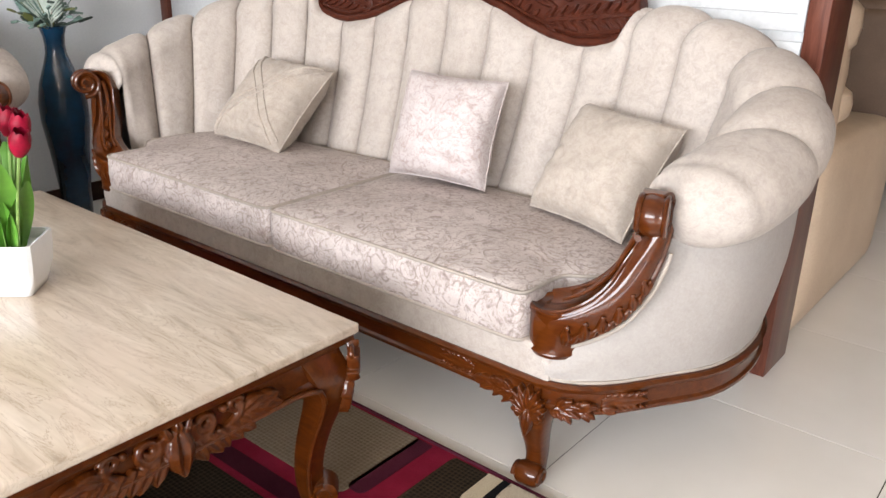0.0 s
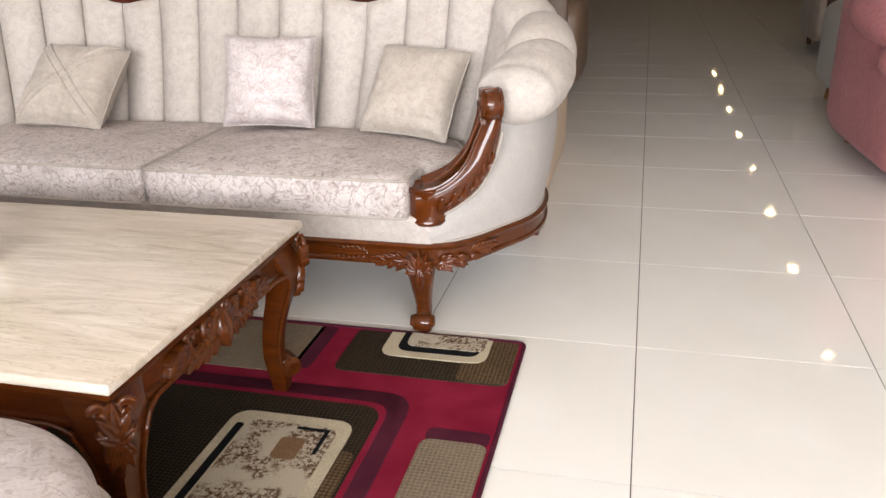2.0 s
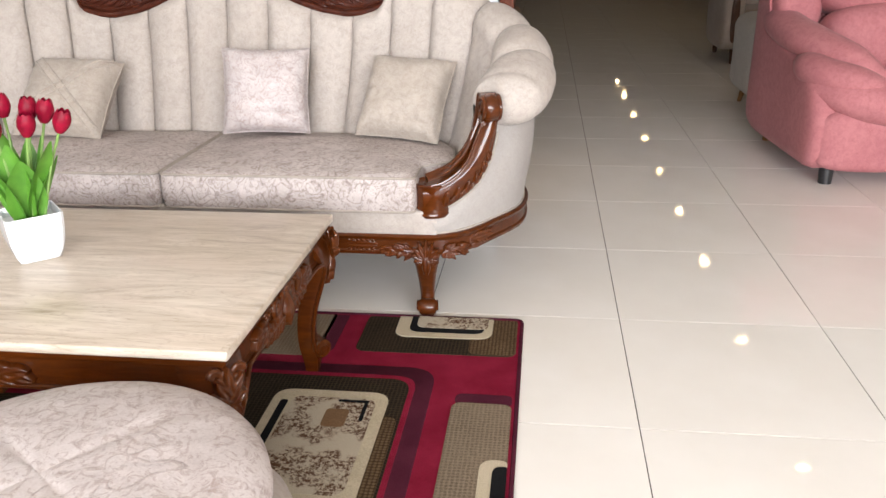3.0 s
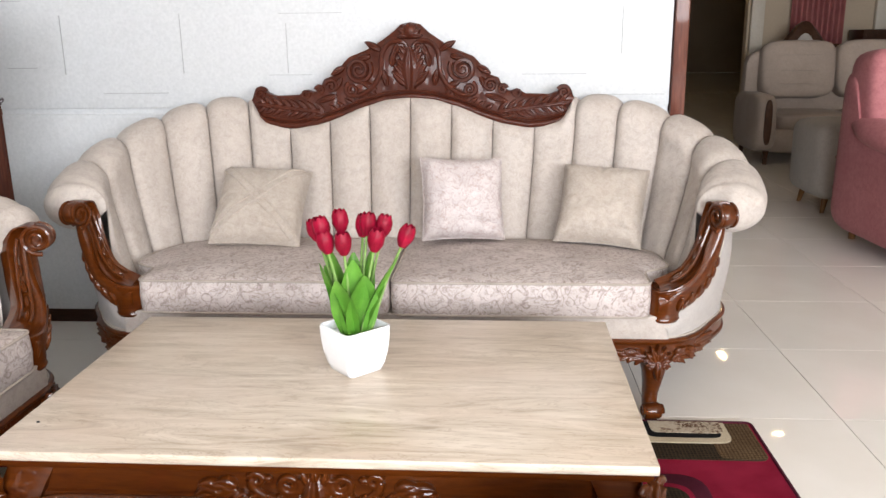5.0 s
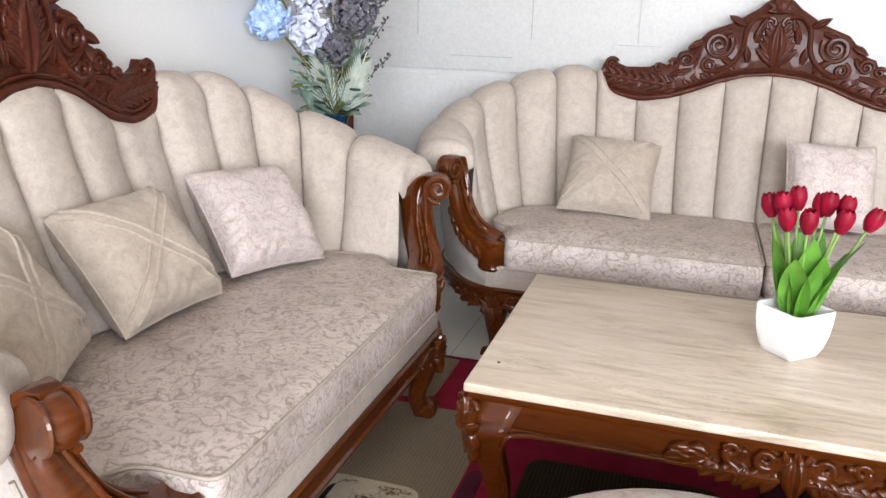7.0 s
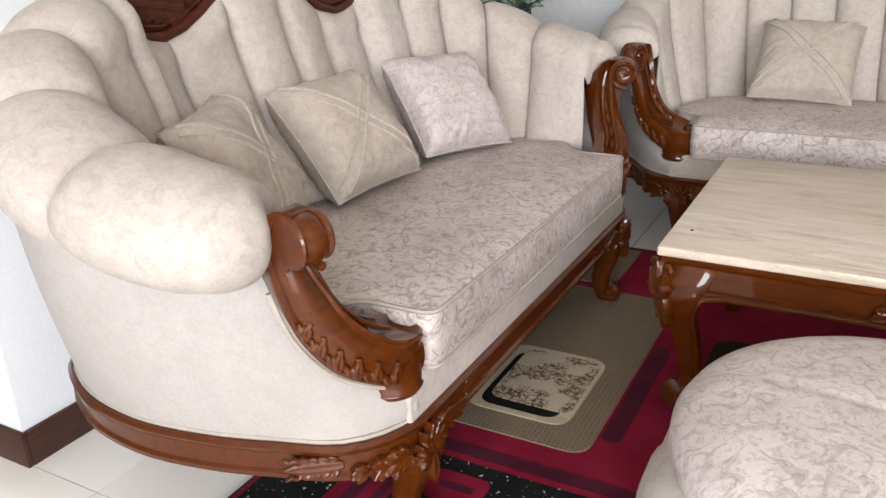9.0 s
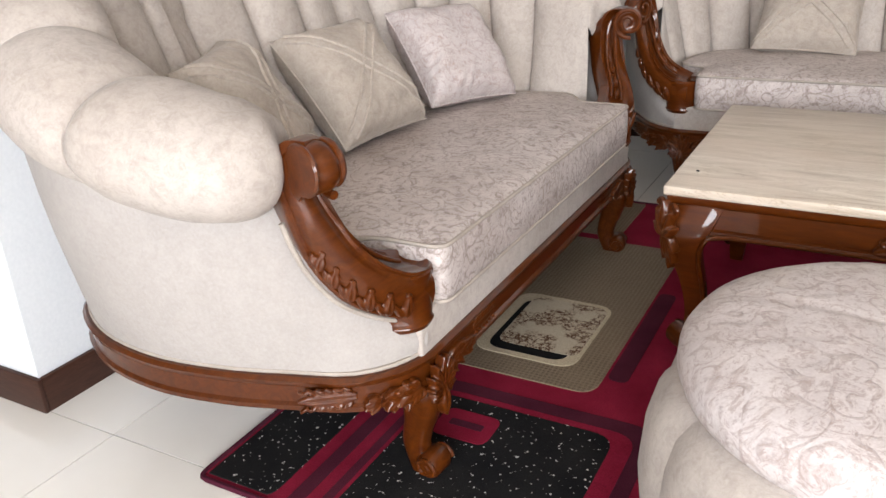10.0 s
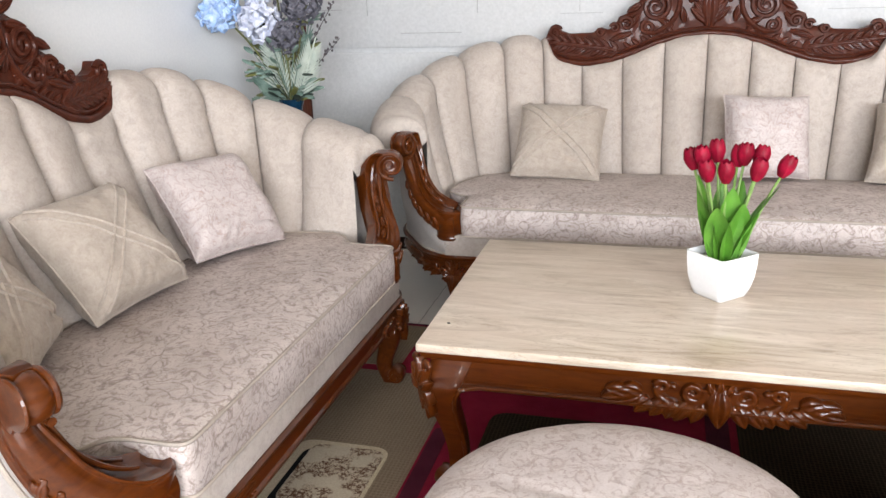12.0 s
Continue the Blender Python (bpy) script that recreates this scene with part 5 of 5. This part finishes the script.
for k in range(110):
    b = bmesh.new()
    a = rnd.uniform(0, 6.28)
    r = rnd.uniform(.03, .12)
    p = Vector((math.cos(a) * r, math.sin(a) * r - .02, rnd.uniform(.03, .34)))
    dd = Vector((math.cos(a), math.sin(a), rnd.uniform(-.3, .7))).normalized()
    leaf(b, p, dd, Vector((0, -.4, 1)).normalized(), rnd.uniform(.028, .058), rnd.uniform(.008, .016), .004, .6)
    tube(b, [Vector((0, 0, .02)), p], .0018, 5)
    part("leaf", b, (M_SAGE, M_OLIVE, M_SAGE, M_DKLEAF, M_SAGE)[k % 5], FL)
for tipv in ((.20, -.02, .37), (.21, .0, .25), (-.12, .04, .44)):
    b = bmesh.new()
    line = spline([(0.02, 0, .02), (tipv[0] * .55, tipv[1], tipv[2] * .62), tipv], 16)
    tube(b, line, .0016, 5)
    for q in line[8:]:
        for k in range(3):
            ball(b, q + Vector((rnd.uniform(-.012, .012), rnd.uniform(-.012, .012), rnd.uniform(-.004, .012))), .004, .004, .0055, 6, 4)
    part("twig", b, M_TWIG, FL)


# ---- other furniture of the showroom ----
def puff(bm, c, size, e=.45, rot=(0, 0, 0), wob=.0):
    """A stuffed, rounded block."""
    m = pose(*c, *rot)
    rows = []
    for i in range(13):
        v = -math.pi / 2 + math.pi * i / 12
        row = []
        for k in range(24):
            u = 2 * math.pi * k / 24
            cv, sv, cu, su = math.cos(v), math.sin(v), math.cos(u), math.sin(u)

            def pw(t, q):
                return math.copysign(abs(t) ** q, t)
            p = Vector((pw(cv, e) * pw(cu, e) * size[0] / 2, pw(cv, e) * pw(su, e) * size[1] / 2, pw(sv, e) * size[2] / 2))
            if wob:
                p *= 1 + wob * noise.noise(p * 6 + Vector(c))
            row.append(m @ p)
        rows.append(row)
    skin(bm, rows, close_u=True)


def puffed(parent, name, mat, c, size, e=.45, rot=(0, 0, 0), wob=.02, label=""):
    b = bmesh.new()
    puff(b, c, size, e, rot, wob)
    return part(name, b, mat, parent, label)


def post(parent, name, mat, x, y, z0, z1, r0, r1):
    b = bmesh.new()
    lathe(b, [(r0, z0), (r1, z1)], 12, (x, y))
    return part(name, b, mat, parent)


# pink recliner, its front towards -y
RC = thing("recliner", pose(1.545, 1.53, 0, 0, 0, 4), "plump dusty pink fabric recliner armchair on black feet", "recliner chair")


def side_slab(parent, x0, x1, profile, mat, name="side_panel"):
    """A padded side with rounded edges; profile: (y, z) of its outline."""
    ring = rounded_ring(profile, .09, 6)
    c = sum(ring, Vector((0, 0))) / len(ring)
    rows = []
    for q, k in ((.02, 0), (.5, 0), (.8, .01), (.92, .05), (.975, .14), (1, .32), (1, .68), (.975, .86), (.92, .95), (.8, .99), (.5, 1), (.02, 1)):
        rows.append([Vector((x0 + (x1 - x0) * k, *(c + (p - c) * q))) for p in ring])
    b = bmesh.new()
    vs = skin(b, rows, close_u=True)
    cap(b, vs[0]), cap(b, vs[-1])
    part(name, b, mat, parent)


def stuffed_roll(parent, name, pts, radii, flat=.85):
    """A soft roll along a curve, closing in rounded ends."""
    n = 26
    line = spline(pts, n)
    rad = [v.x for v in spline([(r, i, 0) for i, r in enumerate(radii)], n)]
    rad = [r * min(1, math.sin(math.pi * (.06 + .88 * i / n)) ** .5 * 1.25) * (1 + .03 * noise.noise(line[i] * 9)) for i, r in enumerate(rad)]
    b = bmesh.new()
    tube(b, line, rad, 16, flat=flat)
    part(name, b, M_PINK, parent)


puffed(RC, "base", M_PINK, (0, .50, .20), (1.06, .84, .28), .3)
puffed(RC, "front_panel", M_PINK, (0, .10, .215), (1.10, .28, .30), .32)
puffed(RC, "seat_cushion", M_PINK, (0, .34, .36), (.74, .60, .22), .5)
stuffed_roll(RC, "front_roll", [(-.53, .12, .44), (-.40, .03, .405), (-.2, -.01, .375), (0, -.02, .37), (.2, -.01, .375), (.40, .03, .405), (.53, .12, .44)], [.11, .105, .10, .10, .10, .105, .11], .95)
for sg in (-1, 1):
    side_slab(RC, sg * .585, sg * .40, [(.0, .07), (-.01, .30), (.08, .50), (.45, .58), (.74, .66), (.86, .98), (1.0, .98), (1.02, .12), (.9, .07)], M_PINK)
    stuffed_roll(RC, "arm_front", [(sg * .535, .34, .53), (sg * .50, .14, .50), (sg * .38, .03, .47), (sg * .22, .02, .42)], [.085, .09, .085, .05])
    stuffed_roll(RC, "arm_pad", [(sg * .51, .88, .70), (sg * .51, .60, .645), (sg * .475, .34, .605), (sg * .38, .14, .56), (sg * .25, .05, .48)], [.10, .105, .105, .09, .055], .8)
    puffed(RC, "wing", M_PINK, (sg * .45, .82, .84), (.24, .30, .52), .5, (-8, 0, 0))
    post(RC, "foot", M_BLACK, sg * .46, .06, 0, .075, .03, .034)
    post(RC, "foot", M_OAK, sg * .46, .92, 0, .08, .02, .022)
puffed(RC, "lower_back_cushion", M_PINK, (0, .62, .60), (.72, .34, .34), .6, (-12, 0, 0))
puffed(RC, "upper_back_cushion", M_PINK, (0, .74, .87), (.76, .34, .36), .6, (-12, 0, 0))
puffed(RC, "back_panel", M_PINK, (0, .92, .60), (1.0, .20, .84), .4, (-6, 0, 0))

# tufted grey stool beyond it
SG = thing("tufted_stool", pose(1.40, 3.36, 0), "pale grey button-tufted stool on short wooden legs", "stool")
puffed(SG, "seat", M_TUFT, (0, 0, .355), (.74, .62, .53), .3)
for i in range(5):
    for j in range(4):
        b = bmesh.new()
        ball(b, Vector((-.26 + .13 * i + (.06 if j % 2 else 0), -.312, .2 + .1 * j)), .011, .008, .011, 8, 6)
        part("button", b, M_GREYF, SG)
for sx in (-1, 1):
    for sy in (-1, 1):
        b = bmesh.new()
        tube(b, [Vector((sx * .26, sy * .20, .11)), Vector((sx * .28, sy * .22, 0))], [.024, .014], 10)
        part("leg", b, M_OAK, SG)


def settee(m, w, d, h, mat, label, seats, trim=None, seat_z=.46):
    """A plain stuffed settee, its front towards -y."""
    Q = thing("settee", m, label, "sofa", "settees along the aisle")
    puffed(Q, "base", mat, (0, d / 2, .22), (w - .1, d - .08, .24), .25)
    for k in range(seats):
        sw = (w - .40) / seats
        x = -w / 2 + .20 + sw * (k + .5)
        puffed(Q, "seat_cushion", mat, (x, d * .42, seat_z - .07), (sw, d * .74, .18), .4)
        puffed(Q, "back_cushion", mat, (x, d * .80, h - .27), (sw * .99, .24, .56), .4, (-10, 0, 0))
        b = bmesh.new()
        for zz in (h - .12, h - .27, h - .40):
            tube(b, [Vector((x - sw * .26, d * .80 - .128 + (zz - h + .27) * .18, zz)), Vector((x + sw * .26, d * .80 - .128 + (zz - h + .27) * .18, zz))], .006, 6)
        part("stitched_tuck", b, mat, Q)
    puffed(Q, "back_frame", mat, (0, d - .08, h / 2), (w - .16, .16, h - .12), .25)
    for sg in (-1, 1):
        puffed(Q, "arm", mat, (sg * (w / 2 - .10), d * .46, .38), (.21, d * .92, .54), .4)
        if trim:
            b = bmesh.new()
            puff(b, (sg * (w / 2 - .10), .0, .40), (.07, .05, .42), .7)
            part("arm_trim", b, trim, Q)
        for yy_ in (.06, d - .08):
            post(Q, "leg", trim or M_BLACK, sg * (w / 2 - .12), yy_, 0, .13, .02, .028)
    return Q


settee(pose(2.24, 5.30, 0), 1.86, .92, 1.12, M_GREYF, "warm grey fabric two-seat settee with dark wooden arm trim", 2, M_DARKW)
ST = thing("side_table", pose(1.86, 4.75, 0), "small dark wooden side table in front of the settee", "side table")
b = bmesh.new()
box(b, -.25, .25, -.2, .2, .40, .45, .008)
part("top", b, M_DARKW, ST)
for sx in (-1, 1):
    for sy in (-1, 1):
        post(ST, "leg", M_DARKW, sx * .2, sy * .16, 0, .4, .018, .026)

# beige leather settee that backs onto the partition
BS = thing("leather_settee", pose(-1.25, 1.06, 0), "beige leather settee with plump back pads behind the partition", "sofa")
puffed(BS, "base", M_BEIGEL, (0, .50, .20), (1.56, 1.00, .36), .25)
puffed(BS, "back_frame", M_BEIGEL, (0, .10, .48), (1.62, .20, .90), .3)
for k in (-.5, .5):
    puffed(BS, "head_pad", M_BEIGEL, (k * .82, .30, .90), (.82, .40, .24), .6, wob=.05)
    puffed(BS, "upper_back_pad", M_BEIGEL, (k * .82, .27, .76), (.80, .30, .30), .5)
    puffed(BS, "lumbar_pad", M_BEIGEL, (k * .82, .40, .655), (.82, .32, .17), .6, wob=.06)
    puffed(BS, "seat_cushion", M_BEIGEL, (k * .76, .68, .42), (.74, .74, .20), .45)
for sg in (-1, 1):
    # the side bows out at the foot, draws in and swells again under the arm
    side_slab(BS, sg * .62, sg * .865, [(-.06, .005), (.00, .10), (.05, .24), (.045, .38), (.00, .48), (.02, .57), (.12, .60), (.55, .585), (1.00, .55), (1.06, .46), (1.04, .12), (1.02, .005)], M_BEIGEL, "arm")
    side_slab(BS, sg * .66, sg * .82, [(.06, .52), (.03, .70), (.04, .88), (.12, .95), (.24, .90), (.27, .70), (.30, .55)], M_BEIGEL, "back_wing")
    for yy_ in (.14, .98):
        b = bmesh.new()
        lathe(b, [(.02, 0), (.024, .05)], 12, (sg * .70, yy_))
        part("foot", b, M_BLACK, BS)

settee(pose(-1.30, 3.1, 0, 0, 0, 180) @ pose(0, -.9, 0), 1.75, .9, .92, M_TAUPE, "brown leather settee with carved dark wooden trim along the aisle", 2, M_DARKW)
settee(pose(-1.15, 5.6, 0, 0, 0, 90), 1.5, .9, .9, M_TAUPE, "brown settee with dark wooden legs facing the aisle", 2, M_DARKW)
settee(pose(-1.2, 8.0, 0, 0, 0, 90), 1.9, .9, .9, M_GREYF, "grey settee with dark wooden trim facing the aisle", 2, M_DARKW)
settee(pose(3.3, 8.0, 0, 0, 0, -90), 1.9, .9, .95, M_GREYF, "warm grey settee across the aisle", 2, M_DARKW)


def cabinet(m, w, d, h, mat, label):
    K = thing("cabinet", m, label, "cabinet", "cabinets along the aisle")
    b = bmesh.new()
    box(b, -w / 2, w / 2, 0, d, .05, h, .008)
    part("body", b, mat, K)
    for k in range(3):
        b = bmesh.new()
        box(b, -w / 2 + .03 + k * (w - .06) / 3, -w / 2 + .02 + (k + 1) * (w - .06) / 3, -.02, -.001, .1, h - .05, .004)
        dr = part("door", b, mat, K)
        b = bmesh.new()
        ball(b, Vector((-w / 2 + .06 + k * (w - .06) / 3, -.03, h * .55)), .012, .012, .012, 8, 6)
        part("knob", b, M_CREAM, dr)
    b = bmesh.new()
    box(b, -w / 2 + .02, w / 2 - .02, .02, d - .02, 0, .05)
    part("plinth", b, M_BLACK, K)


cabinet(pose(-1.0, 10.6, 0, 0, 0, 90), 1.4, .5, .85, M_CREAM, "pale cabinet with small knobs along the aisle")
cabinet(pose(5.2, 9.35, 0), 2.6, .5, 1.25, M_DARKW, "long dark walnut cabinet against the tan partition")
b = bmesh.new()
box(b, 2.5, 8.99, 9.95, 10.1, 0, CEIL)
structure("wall_partition", b, M_TAN, "tan painted partition behind the bedroom display", "wall")
for x in (2.62, 4.35, 6.6):
    b = bmesh.new()
    box(b, x - .09, x + .09, 9.86, 9.95, 0, CEIL, .01)
    structure("pilaster", b, M_CREAM, "cream painted pilaster on the tan partition", "pilaster")
for x, w in ((3.45, .75), (5.6, .5), (7.5, .8)):
    CU = thing("curtain", pose(x, 9.86, 0), "rose pink pleated curtain hanging on the tan partition", "curtain", "rose curtains on the partition")
    b = bmesh.new()
    rows = []
    for z in (.02, 1.2, 2.7):
        rows.append([Vector((-w / 2 + w * k / 60, .04 * math.sin(k * 1.05) * (1.0 if z < 2 else .6), z)) for k in range(61)])
    skin(b, rows)
    part("cloth", b, M_CURTAIN, CU)
    b = bmesh.new()
    tube(b, [Vector((-w / 2 - .08, 0, 2.72)), Vector((w / 2 + .08, 0, 2.72))], .015, 8)
    part("rod", b, M_DARKW, CU)


def bed(m, label):
    B = thing("bed", m, label, "bed", "beds on display")
    b = bmesh.new()
    w = 1.5
    top = []
    for k in range(41):
        x = -w / 2 + w * k / 40
        q = abs(x) / (w / 2)
        top.append((x, .95 + .42 * math.exp(-(q / .36) ** 2) + .10 * math.exp(-((q - .62) / .16) ** 2) - .16 * q ** 6))
    rows = [[Vector((x, -.04, .25)), Vector((x, -.05, z - .04)), Vector((x, -.02, z)), Vector((x, .04, z)), Vector((x, .05, .25))] for x, z in top]
    vs = skin(b, rows, close_u=True)
    cap(b, vs[0]), cap(b, vs[-1])
    hb = part("headboard", b, M_DARKW, B)
    b = bmesh.new()
    rows = [[Vector((x * .72, -.058, .5)), Vector((x * .72, -.062, .5 + (z - .58) * .9))] for x, z in top]
    skin(b, rows)
    part("upholstery", b, M_TUFT, hb)
    puffed(B, "mattress", M_SHEET, (0, -1.0, .45), (1.45, 1.9, .32), .25)
    puffed(B, "side_frame", M_DARKW, (0, -1.0, .26), (1.55, 2.0, .16), .15)
    for k in (-.36, .36):
        puffed(B, "pillow", M_SHEET, (k, -.3, .68), (.62, .2, .36), .6, (-25, 0, 0))
    for sx in (-1, 1):
        for yy_ in (-.05, -1.95):
            post(B, "leg", M_DARKW, sx * .68, yy_, 0, .25, .04, .05)


bed(pose(3.05, 9.2, 0), "carved dark bed with a padded pale headboard on display")
bed(pose(3.9, 8.0, 0, 0, 0, -14), "carved dark bed with a padded pale headboard beside another bed")

# ---- downlights ----
M_LAMP, _nt, _b = material("downlight_glow")
_b.inputs["Base Color"].default_value = (1, .9, .7, 1)
_b.inputs["Emission Color"].default_value = (1.0, .70, .34, 1)
_b.inputs["Emission Strength"].default_value = 75.0
for y in (3.5, 5.74, 8.0, 10.15, 12.5, 15.07, 17.5, 20.0, 22.3):
    DL = thing("downlight", pose(1.95, y, CEIL), "square recessed twin downlight glowing warm in the ceiling", "downlight", "downlights along the aisle")
    b = bmesh.new()
    box(b, -.12, .12, -.2, .2, -.006, .0, .002)
    part("rim", b, M_CREAM, DL)
    for k in ((0,) if y in (3.5, 5.74, 12.5) else (-1, 1)):
        b = bmesh.new()
        box(b, -.048, .048, k * .07 - .02, k * .07 + .02, -.010, -.0065)
        part("lens", b, M_LAMP, DL)

# ---- floor tiles ----
FLOOR = bpy.data.objects["floor"]


def tile_verts(x, y, g=.0014, c=.00003):
    a0, a1, b0, b1 = x + g, x + .6 - g, y + g, y + .6 - g
    return [(a0, b0, -.004), (a1, b0, -.004), (a1, b1, -.004), (a0, b1, -.004), (a0, b0, -c), (a1, b0, -c), (a1, b1, -c), (a0, b1, -c), (a0 + c, b0 + c, 0), (a1 - c, b0 + c, 0), (a1 - c, b1 - c, 0), (a0 + c, b1 - c, 0)]


TF = [(0, 1, 5, 4), (1, 2, 6, 5), (2, 3, 7, 6), (3, 0, 4, 7), (4, 5, 9, 8), (5, 6, 10, 9), (6, 7, 11, 10), (7, 4, 8, 11), (8, 9, 10, 11)]
tm = bpy.data.meshes.new("tile")
tm.from_pydata(tile_verts(0, 0), [], TF)
tm.materials.append(M_TILE)
rest_v, rest_f = [], []
for i in range(-15, 15):
    for j in range(-10, 43):
        if -7 <= i <= 3 and -4 <= j <= 21:
            o = new("tile", tm)
            o.location = (i * .6, j * .6, 0)
            o.parent = FLOOR
        else:
            k = len(rest_v)
            rest_v += tile_verts(i * .6, j * .6)
            rest_f += [tuple(q + k for q in f) for f in TF]
rm = bpy.data.meshes.new("far_tiles")
rm.from_pydata(rest_v, [], rest_f)
rm.materials.append(M_TILE)
ro = tagged(new("far_tiles", rm), kind="stuff")
ro.parent = FLOOR
